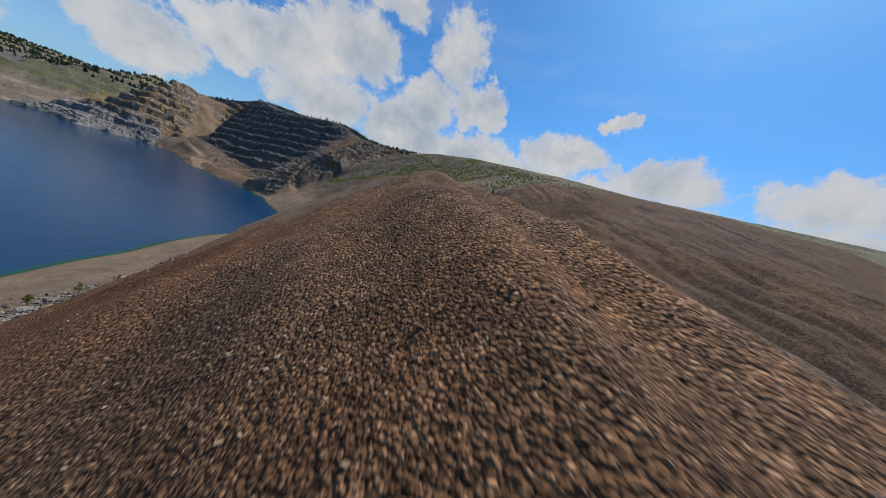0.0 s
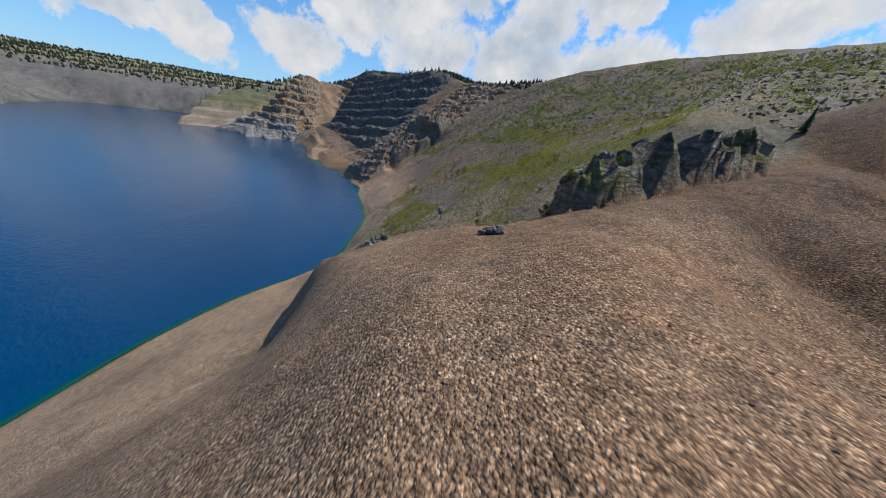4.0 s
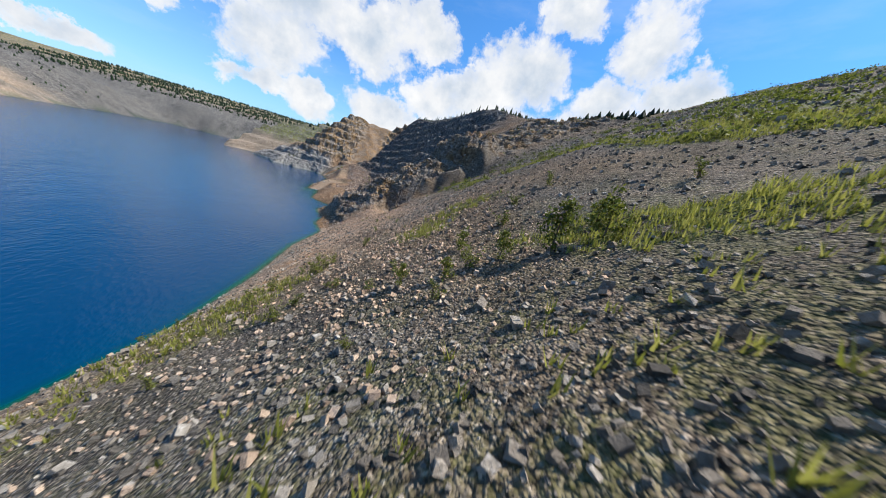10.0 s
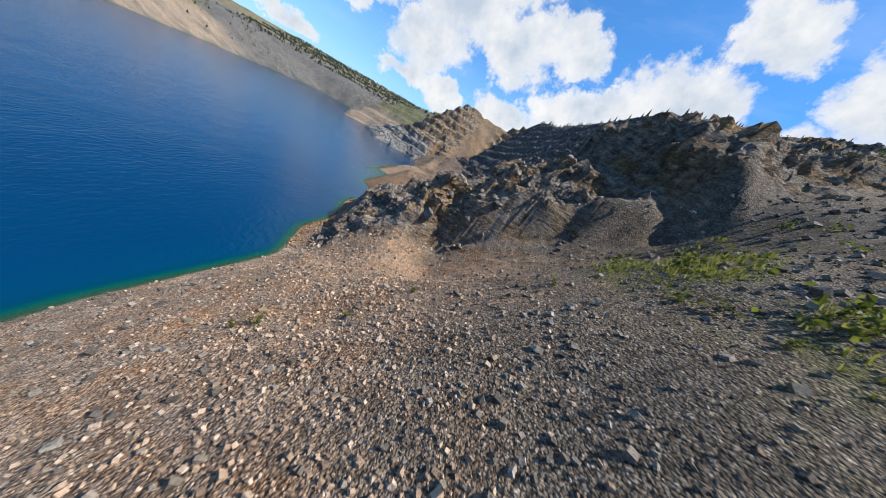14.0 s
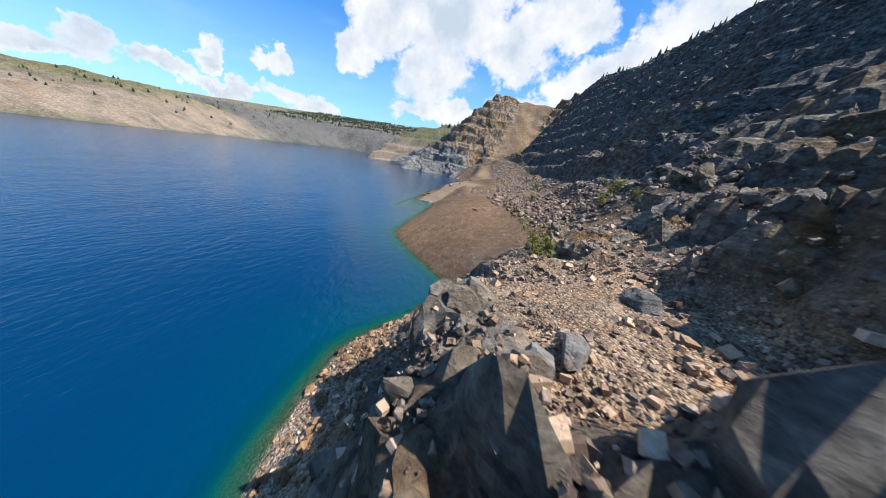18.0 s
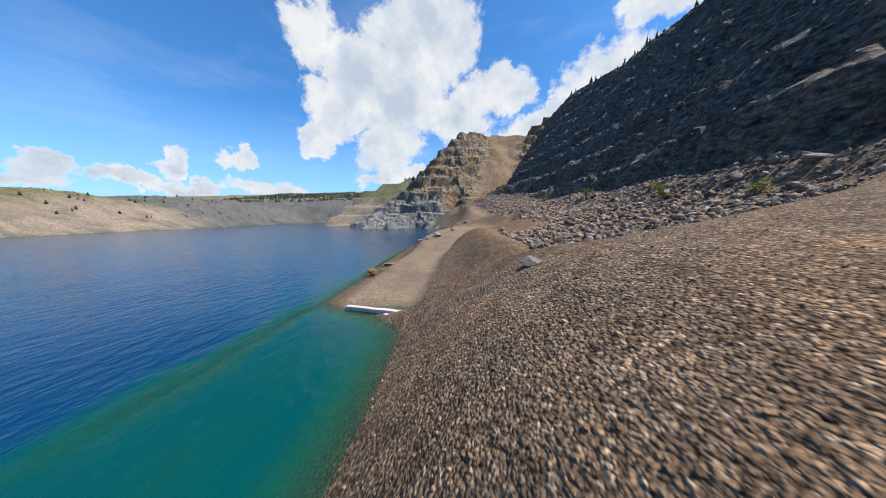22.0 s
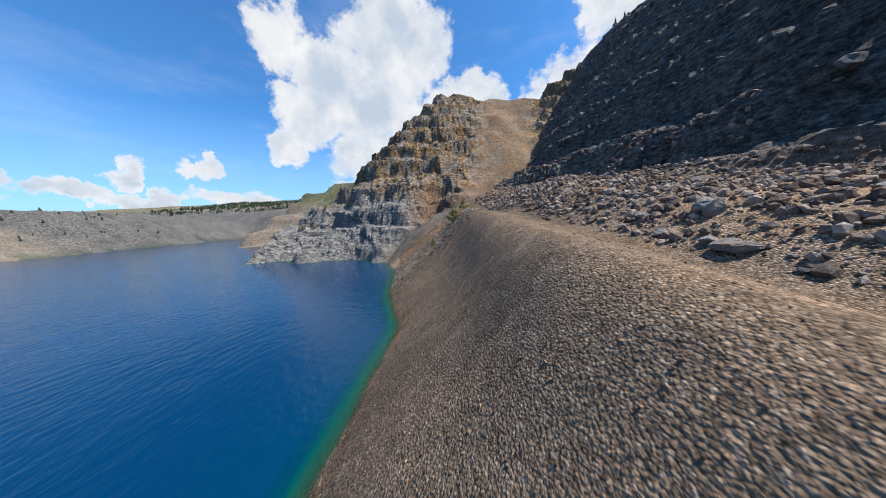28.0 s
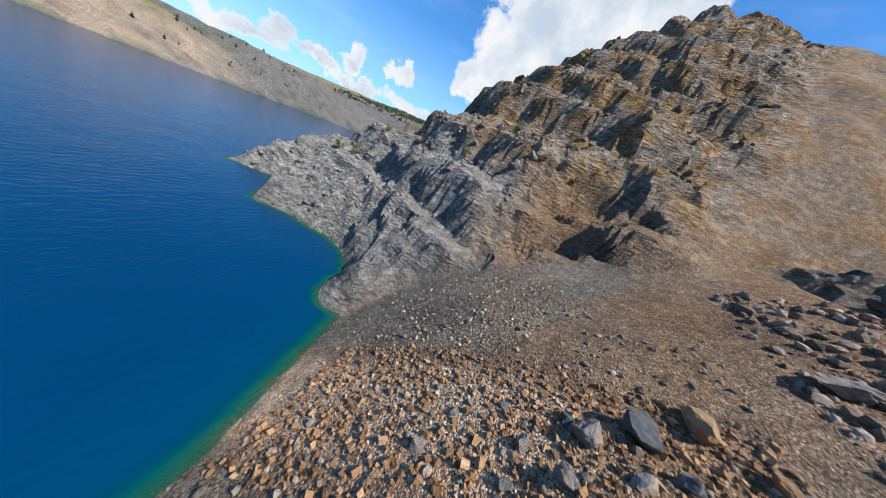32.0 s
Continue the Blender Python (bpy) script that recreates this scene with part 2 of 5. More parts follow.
CRAG = [(85.5, 78, 36), (87.5, 76.5, 40.6), (92, 75.5, 42.2), (98, 74, 43.8), (106, 72, 45), (116, 70, 46.5)]
SPUR_FAR = [(105, 645, 70), (50, 655, 40), (-15, 661, 0.5)]


def terrace(z, step, wobble, hard=0.62):
    q = (z + wobble) / step
    f = q - np.floor(q)
    return (np.floor(q) + smooth(hard, 1.0, f) * 0.86 + f * 0.14) * step - wobble


def ground(x, y, fine=True):
    """Height of the ground and what covers it."""
    x, y = np.asarray(x, float), np.asarray(y, float)
    z, bx = wall_height(x, y)
    even = sum(wall_height(x + o, y)[0] for o in (-4.5, -3, -1.5, 1.5, 3, 4.5))
    z = z + ((z + even) / 7 - z) * (1 - smooth(252, 262, y) * smooth(314, 304, y)) * smooth(1, 5, x - bx[1])
    shore = bx[1]
    big = fbm(x, y, 34.0, 3)
    # gravel mound
    bend = 0.0045 * smooth(-10, 20, x) * smooth(20, 50, y + 0.3 * np.abs(x - 60))
    inner = smooth(60, 48, y - 0.1 * np.maximum(x - 60, 0)) * smooth(-2, 9, x - y) * smooth(120, 90, x)
    north_side = 0.28 * smooth(54, 64, y) * smooth(72, 92, x)
    mound = ridge(x, y, MOUND, lambda d, side: (0.42 + north_side + 0.34 * smooth(61, 50, x) * smooth(-1, 3, side) - 0.1 * smooth(0.5, -5.0, side) * inner) * d + bend * np.maximum(d - 12, 0) ** 2, 3.0 + 2.0 * smooth(40, 60, x)) + 0.5 * fbm(x, y, 12.0, 2)
    gully_m = fbm(x * 0.7 - y * 0.7, x * 0.15 + y * 0.15, 6.0, 2, ridged=True)
    mound = mound + (0.35 + 1.0 * inner) * gully_m
    lakeside = (y - x) / 1.414
    above = mound - z
    z = smax(mound, z, 3.0)
    w_mound = smooth(-1.5, 1.5, above) * (y < 150)
    # crag beside the mound
    crag_z = ridge(x, y, CRAG, lambda d, side: (1.9 + 0.5 * smooth(-1, 1, -side)) * d, 2.0) + 1.2 * fbm(x, y, 6.0, 3, ridged=True)
    w_crag = smooth(0.6, 2.4, crag_z - z)
    z = np.maximum(z, crag_z)
    w_mound = w_mound * (1 - w_crag)
    # spur with the warm cliff
    wob = 5.0 * fbm(x, y, 40.0, 3)
    steep = 1.02 + 0.12 * fbm(x, y, 25.0, 2)
    spur = np.maximum(ridge(x, y, SPUR, lambda d, side: steep * d), ridge(x, y, SPUR_FAR, lambda d, side: d))
    spur = np.where(spur > -30, spur, -30)
    gully = smooth(26, 8, np.abs(x - 168 + (650 - y) * 0.35))
    w_spur = smooth(-2, 3, spur - z)
    spur_t = terrace(spur + 1.5 * fbm(x, y, 9.0, 2), 11.5, wob, 0.6)
    spur_t = spur + (spur_t - spur) * smooth(6, 20, spur) * (1 - gully) * 0.9
    z = np.maximum(z, spur_t)
    # pit wall with benches
    wall_x = bx[4] - 11 * smooth(326, 345, y) * smooth(452, 432, y) - 19 * smooth(502, 516, y)
    in_wall = smooth(318, 350, y) * smooth(-3, 6, x - wall_x) * (1 - w_spur)
    in_wall = np.maximum(in_wall, smooth(244, 262, y) * smooth(0, 8, x - bx[3] - 4) * smooth(372, 340, y) * smooth(200, 180, x))
    benched = terrace(z, 12.0, 4.0 * fbm(x, y, 45.0, 4) + 0.03 * y, 0.62)
    z = z + (benched - z) * in_wall * smooth(318, 360, y) * smooth(0, 10, bx[5] - x)
    # headland of broken rock: cliff steps
    jag = 1.3 * fbm(x, y, 9.0, 3)
    edge = 251.5 + jag - 0.12 * (x - 140)
    z = z - 7.5 * smooth(124, 133, x) * smooth(176, 158, x) * smooth(0.8, -0.8, y - edge) * smooth(228, 246, y)
    away = 0.73 * (x - 159) + 0.68 * (y - 258.5) + jag
    along = 0.68 * (x - 159) - 0.73 * (y - 258.5)
    mask = smooth(-17, -9, along) * smooth(18, 11, along)
    z = z + mask * (7.0 * smooth(-0.8, 0.8, away) * smooth(26, 6, away) - 2.5 * np.exp(-((away + 3.0) ** 2) / 6))
    low = x - 122.0 + 0.33 * (y - 296) - 0.7 * jag
    z = z + 1.7 * smooth(-0.5, 0.5, low) * smooth(15, 2, low) * smooth(287, 292, y) * smooth(312, 307, y)
    # level rubble terrace on the headland
    bench = smooth(284, 287.5, y) * smooth(304, 297, y) * smooth(113.2, 114.2, x - 0.1 * (295 - y) + 0.5 * jag) * smooth(126, 122.5, x + jag)
    # headland of broken rock
    head = smooth(247, 256, y) * smooth(318, 306, y) * smooth(1.5, 7, x - shore)
    # far side of the lake and its end
    left_x = np.interp(y, [-400, 300, 500, 620, 840, 1000, 1150], [-330, -215, -205, -240, -282, -300, -300])
    dl = left_x - x + 6 * fbm(x, y, 60.0, 3)
    left = np.where(dl < 0, np.maximum(-14, dl * 0.5), np.interp(dl, [0, 14, 40, 70, 120, 260, 3000], [0, 7, 14, 23, 29, 33, 60])) + smooth(20, 120, dl) * (9 * fbm(x, y, 160.0, 3) + 6)
    left = left + smooth(4, 20, dl) * (4 * fbm(x, y, 34.0, 4, ridged=True) - 1) + smooth(5, 40, dl) * 9 * np.exp(-(((y - 860) / 120) ** 2))
    left = left + smooth(40, 90, dl) * (12 * smooth(770, 840, y) + 13 * np.exp(-(((y - 645) / 55) ** 2)) - 12 * smooth(590, 530, y))
    de = y - 1120 - 25 * fbm(x, y, 120.0, 2)
    end = np.where(de < 0, np.maximum(-14, de * 0.4), np.interp(de, [0, 50, 120, 260, 480, 3000], [0, 56, 84, 106, 140, 170]))
    dn = np.minimum(x + 70 + 18 * fbm(x, y, 90.0, 2), (y - 700) * 0.9)
    north = np.where(dn < 0, np.maximum(-14, dn * 0.5), np.interp(dn, [0, 45, 90, 220, 3000], [0, 50, 74, 124, 150]))
    north = terrace(north, 13.0, 4 * fbm(x, y, 60.0, 3), 0.55)
    end = terrace(end, 15.0, 4 * fbm(x, y, 80.0, 3), 0.55)
    far = np.maximum(np.maximum(left, end), np.where(y > 690, north, -14))
    w_far = (far > z) & ((dl > -40) | (de > -40) | (y > 690))
    z = np.where(w_far, far, z)
    w_far = w_far.astype(float)
    out = smooth(0, 60, x - bx[5]) * (1 - w_far)
    z = z + out * (8 * fbm(x, y, 120.0, 3))
    # roughness of each surface
    scree = smooth(80, 96, y + 0.25 * (x - 90)) * smooth(262, 246, y) * (1 - w_mound) * smooth(0, 3, x - shore)
    scree = np.maximum(scree, (y < 96) * (1 - w_mound) * smooth(0, 6, x - shore)) * (1 - w_far)
    rock = np.clip(np.maximum.reduce([in_wall, head, w_spur * (1 - gully * 0.9)]), 0, 1)
    crag = w_crag + 0.6 * smooth(1.0, 0.5, np.hypot((x - 77.5) / 6, (y - 129) / 9))
    crag = np.clip(crag, 0, 1)
    rock = np.maximum(rock, crag) * (1 - w_far)
    if fine:
        dry = smooth(0.3, 2.5, z)
        broken = fbm(x, y, 13.0, 4, ridged=True, gain=0.55)
        small = fbm(x, y, 4.2, 3, z * 0.6, ridged=True)
        cliff = np.clip(np.maximum(in_wall, w_spur * (1 - 0.92 * gully)), 0, 1)
        z = z + cliff * ((1.15 - 0.4 * w_spur) * broken + 0.55 * small - 0.7) * smooth(4, 12, z)
        z = z + crag * (1.2 + 1.8 * smooth(100, 115, y)) * (fbm(x, y, 6.0, 4, ridged=True, gain=0.6) + 0.4)
        z = z + head * (2.2 * broken + 0.5 * small - 1.4) * smooth(2.5, 6, z)
        z = z + w_spur * smooth(16, 6, z) * (1.2 * small + 0.3) * dry
        # strata: small steps that dip along the face
        dip = 0.12 * x - 0.1 * y + (1.8 - 0.9 * w_spur) * fbm(x, y, 17.0, 3)
        fine_step = terrace(z, 3.1, dip, 0.6)
        z = z + (fine_step - z) * np.clip(cliff * 0.55 + crag * 0.6, 0, 0.85) * smooth(3, 8, z)
        head_step = terrace(z, 4.6, 2.6 * fbm(x, y, 12.0, 3) + 0.1 * y, 0.66)
        z = z + (head_step - z) * head * 0.62 * smooth(2.5, 5, z)
        z = z + np.maximum(head, crag) * (0.55 * fbm(x, y, 2.1, 3, z, ridged=True, gain=0.65) - 0.15) * smooth(1.5, 3, z)
        z = z + scree * (0.45 * fbm(x, y, 7.0, 3)) * smooth(0.3, 2, z)
    # haul track and its platform
    tz = np.interp(y, [374, 378, 392, 405, 414, 424, 436, 446], [-0.4, 0.5, 1.0, 2.3, 3.6, 4.3, 4.6, 4.9])
    mid = np.interp(y, [370, 380, 395, 408, 420, 436, 446], [97, 97, 98.2, 102, 107.5, 112, 115])
    half = np.interp(y, [370, 400, 408, 416, 424, 440], [2.9, 3.0, 4.5, 7.5, 9, 9])
    on = smooth(half + 1.6 + 5 * smooth(405, 420, y) * (x > mid), half, np.abs(x - mid)) * smooth(372, 375.5, y) * smooth(446, 440, y)
    z = z * (1 - on) + tz * on
    # drowned shelf and bank by the beam
    bay = smooth(352, 358, y) * smooth(374.6, 373.4, y) * smooth(88.5, 90.5, x) * smooth(101, 99, x)
    z = np.where(z < 0.0, np.maximum(z, (-1.3 + 0.3 * fbm(x, y, 4.0, 2)) * bay - 14 * (1 - bay)), z)
    bank = np.exp(-(((x - 90.0 + 0.05 * (374 - y)) / 1.1) ** 2)) * smooth(354, 366, y) * smooth(377, 375, y)
    z = np.where((bank > 0.05) & (z < 0), np.maximum(z, -1.6 + 1.35 * bank), z)
    pile = 2.6 * np.exp(-(((x - 108.5) / 4.0) ** 2)) * smooth(366, 384, y) * smooth(412, 398, y)
    z = z + pile * (1 - on)
    z = z + (2.2 * np.exp(-(((x - 112.5 - 0.03 * (y - 450)) / 4.0) ** 2)) - 2.4 * np.exp(-(((x - 121.5 - 0.03 * (y - 450)) / 4.5) ** 2))) * smooth(448, 458, y) * smooth(548, 530, y)
    z = z + (9.3 + 0.16 * (x - 114) + 0.25 * fbm(x, y, 3.0, 3) - z) * bench
    cover = dict(inner=inner, bench=bench, lakeside=lakeside, mound=w_mound, spur=w_spur, gully=gully * w_spur, wall=in_wall, head=head, scree=scree, rock=rock, crag=crag, far=w_far, track=on, shore=shore, out=out, dl=dl, foot=bx[2], slope=bx[4])
    return z, cover

# ---------------------------------------------------------------- materials
def material(name, rough=0.9, spec=0.3):
    m = bpy.data.materials.new(name)
    m.use_nodes = True
    t = m.node_tree
    b = t.nodes["Principled BSDF"]
    b.inputs["Roughness"].default_value = rough
    b.inputs["Specular IOR Level"].default_value = spec
    return m, t, b


def attr(t, name):
    return node(t, "ShaderNodeAttribute", {"attribute_name": name}).outputs["Fac"]


def noise_tex(t, pos, scale, detail=5.0, rough=0.6):
    return node(t, "ShaderNodeTexNoise", i0=pos, Scale=scale, Detail=detail, Roughness=rough).outputs[0]


def ground_material():
    m, t, b = material("ground_cover", 0.95, 0.15)
    pos = node(t, "ShaderNodeNewGeometry").outputs["Position"]
    n_big = noise_tex(t, pos, 0.045, 6)
    n_mid = noise_tex(t, pos, 0.35, 6)
    n_fine = noise_tex(t, pos, 3.0, 5, 0.7)
    cell = node(t, "ShaderNodeTexVoronoi", {"feature": "F1"}, i0=pos, Scale=13.0)
    cell_b = node(t, "ShaderNodeTexVoronoi", {"feature": "F1"}, i0=pos, Scale=3.6)
    tone = node(t, "ShaderNodeSeparateColor", i0=cell.outputs["Color"]).outputs[0]
    tone_b = node(t, "ShaderNodeSeparateColor", i0=cell_b.outputs["Color"]).outputs[1]
    cell_m = node(t, "ShaderNodeTexVoronoi", {"feature": "F1"}, i0=pos, Scale=7.5)
    tone_m = node(t, "ShaderNodeSeparateColor", i0=cell_m.outputs["Color"]).outputs[2]
    speck = mth(t, "ADD", mth(t, "MULTIPLY", tone, 0.46), mth(t, "MULTIPLY_ADD", tone_m, 0.34, mth(t, "MULTIPLY", n_fine, 0.3)))
    # painted shade: mask of the crevices between pebbles, from the cell borders
    gap_shade = mth(t, "MAXIMUM", ramp(t, cell_m.outputs["Distance"], (0.42, (0, 0, 0)), (0.75, (1, 1, 1))), mth(t, "MULTIPLY", ramp(t, cell.outputs["Distance"], (0.5, (0, 0, 0)), (0.8, (1, 1, 1))), 0.6))
    gravel = ramp(t, speck, (0.2, (0.05, 0.036, 0.027)), (0.5, (0.15, 0.108, 0.076)), (0.75, (0.27, 0.195, 0.136)), (1.0, (0.6, 0.48, 0.37)))
    ochre = mix(t, 1.0, gravel, (1.14, 1.0, 0.86), "MULTIPLY")
    gravel = mix(t, ramp(t, n_big, (0.4, (0, 0, 0)), (0.54, (1, 1, 1))), gravel, ochre)
    gravel = mix(t, ramp(t, n_mid, (0.5, (0, 0, 0)), (0.75, (0.6, 0.6, 0.6))), gravel, mix(t, 1.0, gravel, (0.75, 0.86, 0.95), "MULTIPLY"))
    gravel = mix(t, attr(t, "ochre"), gravel, mix(t, 1.0, gravel, (1.28, 1.05, 0.84), "MULTIPLY"))
    tan = ramp(t, speck, (0.15, (0.11, 0.077, 0.052)), (0.55, (0.22, 0.155, 0.104)), (1.0, (0.4, 0.31, 0.225)))
    tan = mix(t, ramp(t, n_mid, (0.4, (0, 0, 0)), (0.7, (1, 1, 1))), tan, mix(t, 1.0, tan, (0.9, 0.93, 0.97), "MULTIPLY"))
    scree = ramp(t, speck, (0.2, (0.036, 0.032, 0.027)), (0.5, (0.138, 0.122, 0.1)), (0.8, (0.31, 0.28, 0.234)), (1.0, (0.7, 0.66, 0.6)))
    scree = mix(t, ramp(t, n_big, (0.4, (0, 0, 0)), (0.65, (1, 1, 1))), scree, mix(t, 1.0, scree, (1.25, 1.06, 0.86), "MULTIPLY"))
    cobble = ramp(t, speck, (0.2, (0.09, 0.063, 0.044)), (0.5, (0.39, 0.285, 0.2)), (0.75, (0.6, 0.455, 0.325)), (1.0, (0.78, 0.7, 0.62)))
    cobble = mix(t, ramp(t, n_mid, (0.45, (0, 0, 0)), (0.7, (1, 1, 1))), cobble, mix(t, 1.0, cobble, (1.15, 0.86, 0.62), "MULTIPLY"))
    strata_p = node(t, "ShaderNodeMapping", i0=pos)
    strata_p.inputs["Scale"].default_value = (0.6, 0.6, 1.5)
    strata_p.inputs["Rotation"].default_value = (0.25, 0.35, 0.0)
    n_rock = mth(t, "ADD", mth(t, "MULTIPLY", noise_tex(t, strata_p.outputs[0], 0.8, 12, 0.74), 0.92), mth(t, "MULTIPLY", tone_b, 0.08))
    n_rock2 = noise_tex(t, pos, 0.16, 8, 0.62)
    rock = ramp(t, n_rock, (0.3, (0.01, 0.01, 0.011)), (0.45, (0.075, 0.072, 0.069)), (0.57, (0.19, 0.182, 0.168)), (0.73, (0.46, 0.445, 0.42)))
    warm_a = ramp(t, n_rock, (0.3, (0.045, 0.038, 0.031)), (0.44, (0.17, 0.142, 0.114)), (0.56, (0.31, 0.268, 0.22)), (0.72, (0.55, 0.5, 0.45)))
    warm_b = ramp(t, n_rock, (0.3, (0.05, 0.03, 0.016)), (0.44, (0.21, 0.125, 0.058)), (0.57, (0.36, 0.23, 0.11)), (0.74, (0.52, 0.42, 0.3)))
    warm = mix(t, ramp(t, n_rock2, (0.44, (0, 0, 0)), (0.58, (1, 1, 1))), warm_a, warm_b)
    rust = mix(t, ramp(t, noise_tex(t, pos, 0.3, 8, 0.66), (0.3, (0, 0, 0)), (0.45, (1, 1, 1))), rock, warm)
    pale = ramp(t, n_rock, (0.3, (0.05, 0.05, 0.05)), (0.48, (0.22, 0.21, 0.195)), (0.72, (0.46, 0.44, 0.41)))
    tawny = ramp(t, n_rock, (0.3, (0.13, 0.1, 0.075)), (0.48, (0.27, 0.21, 0.155)), (0.72, (0.46, 0.39, 0.32)))
    wet = ramp(t, n_fine, (0.3, (0.05, 0.062, 0.01)), (0.55, (0.125, 0.142, 0.024)), (0.8, (0.23, 0.23, 0.055)))
    col = gravel
    col = mix(t, attr(t, "scree"), col, scree)
    col = mix(t, attr(t, "cobble"), col, cobble)
    col = mix(t, attr(t, "umber"), col, mix(t, 1.0, col, (0.62, 0.55, 0.5), "MULTIPLY"))
    col = mix(t, attr(t, "tan"), col, tan)
    col = mix(t, attr(t, "rock"), col, rock)
    col = mix(t, attr(t, "rust"), col, rust)
    col = mix(t, attr(t, "warm"), col, warm)
    col = mix(t, attr(t, "pale"), col, pale)
    col = mix(t, attr(t, "tawny"), col, tawny)
    grass_n = mth(t, "ADD", n_mid, mth(t, "MULTIPLY", mth(t, "SUBTRACT", n_fine, 0.5), 0.5))
    grass = mth(t, "MULTIPLY", attr(t, "grass"), ramp(t, grass_n, (0.42, (0, 0, 0)), (0.56, (1, 1, 1))))
    col = mix(t, grass, col, wet)
    patch = noise_tex(t, pos, 0.9, 8, 0.74)
    spots = mix(t, mth(t, "MULTIPLY", attr(t, "smoothed"), 0.75), ramp(t, patch, (0.3, (0.5, 0.5, 0.5)), (0.5, (0.95, 0.95, 0.95)), (0.72, (1.5, 1.48, 1.44))), (0.95, 0.95, 0.95))
    col = mix(t, 1.0, col, spots, "MULTIPLY")
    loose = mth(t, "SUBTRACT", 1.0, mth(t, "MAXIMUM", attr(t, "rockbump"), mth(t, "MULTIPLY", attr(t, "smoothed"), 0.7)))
    # crevice shade multiplied into the colour of loose ground
    col = mix(t, mth(t, "MULTIPLY", mth(t, "MULTIPLY", gap_shade, loose), 0.42), col, mix(t, 1.0, col, (0.3, 0.28, 0.27), "MULTIPLY"))
    broad = noise_tex(t, pos, 0.055, 9, 0.66)
    col = mix(t, 1.0, col, ramp(t, broad, (0.32, (0.58, 0.59, 0.6)), (0.5, (0.92, 0.91, 0.9)), (0.7, (1.16, 1.1, 1.03))), "MULTIPLY")
    under = attr(t, "under")
    col = mix(t, under, col, mix(t, 1.0, col, (0.45, 0.6, 0.5), "MULTIPLY"))
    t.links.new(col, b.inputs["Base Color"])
    hgt = mth(t, "ADD", mth(t, "MULTIPLY_ADD", mth(t, "SUBTRACT", 1.0, cell_m.outputs["Distance"]), 0.12, mth(t, "MULTIPLY", mth(t, "SUBTRACT", 1.0, cell.outputs["Distance"]), 0.06)), mth(t, "MULTIPLY", mth(t, "SUBTRACT", 1.0, cell_b.outputs["Distance"]), mth(t, "MULTIPLY_ADD", mth(t, "MAXIMUM", attr(t, "scree"), attr(t, "cobble")), 0.09, 0.05)))
    crack = node(t, "ShaderNodeTexVoronoi", {"feature": "F1"}, i0=strata_p.outputs[0], Scale=1.6).outputs["Distance"]
    rk = mth(t, "ADD", mth(t, "MULTIPLY", n_rock, 1.7), mth(t, "MULTIPLY", crack, 0.5))
    is_rock = attr(t, "rockbump")
    hgt = mth(t, "ADD", mth(t, "MULTIPLY", hgt, mth(t, "SUBTRACT", 1.0, is_rock)), mth(t, "MULTIPLY", rk, is_rock))
    hgt = mth(t, "MULTIPLY", hgt, mth(t, "SUBTRACT", 1.0, mth(t, "MULTIPLY", attr(t, "smoothed"), 0.85)))
    bump = node(t, "ShaderNodeBump", Strength=0.9, Distance=1.0, Height=hgt)
    t.links.new(bump.outputs[0], b.inputs["Normal"])
    return m


def water_material():
    m, t, b = material("lake_water", 0.12, 0.17)
    pos = node(t, "ShaderNodeNewGeometry").outputs["Position"]
    sh = attr(t, "shallow")
    n = noise_tex(t, pos, 0.02, 3)
    deep = mix(t, n, (0.0, 0.023, 0.068), (0.0, 0.035, 0.097))
    deep = mix(t, ramp(t, attr(t, "near"), (0.1, (0, 0, 0)), (0.8, (1, 1, 1))), deep, (0.0, 0.047, 0.076))
    col = ramp(t, sh, (0.0, (0, 0, 0)), (0.35, (0.0, 0.064, 0.046)), (1.0, (0.02, 0.07, 0.045)))
    col = mix(t, ramp(t, sh, (0.1, (0, 0, 0)), (0.5, (1, 1, 1))), deep, col)
    t.links.new(col, b.inputs["Base Color"])
    t.links.new(mth(t, "SUBTRACT", 1.0, mth(t, "MULTIPLY", mth(t, "POWER", sh, 2.2), 0.85)), b.inputs["Alpha"])
    b.inputs["IOR"].default_value = 1.33
    b.inputs["Specular Tint"].default_value = (0.4, 0.8, 1.0, 1.0)
    wv = node(t, "ShaderNodeMapping", i0=pos)
    wv.inputs["Scale"].default_value = (1.0, 0.55, 1.0)
    wv.inputs["Rotation"].default_value = (0, 0, 0.5)
    w1 = noise_tex(t, wv.outputs[0], 1.1, 4, 0.55)
    w2 = noise_tex(t, wv.outputs[0], 0.12, 3, 0.5)
    bump = node(t, "ShaderNodeBump", Strength=0.35, Distance=0.4, Height=mth(t, "ADD", w1, mth(t, "MULTIPLY", w2, 1.5)))
    t.links.new(bump.outputs[0], b.inputs["Normal"])
    return m


GROUND_MAT, WATER_MAT = ground_material(), water_material()


# ---------------------------------------------------------------- ground and lake
def lines(lo, hi, step, far_lo, far_hi, rate):
    mid = list(np.arange(lo, hi, step))
    left = []
    v, s = lo, step
    while v > far_lo:
        s *= rate
        v -= s
        left.append(v)
    right = []
    v, s = mid[-1], step
    while v < far_hi:
        s *= rate
        v += s
        right.append(v)
    return np.array(left[::-1] + mid + right)


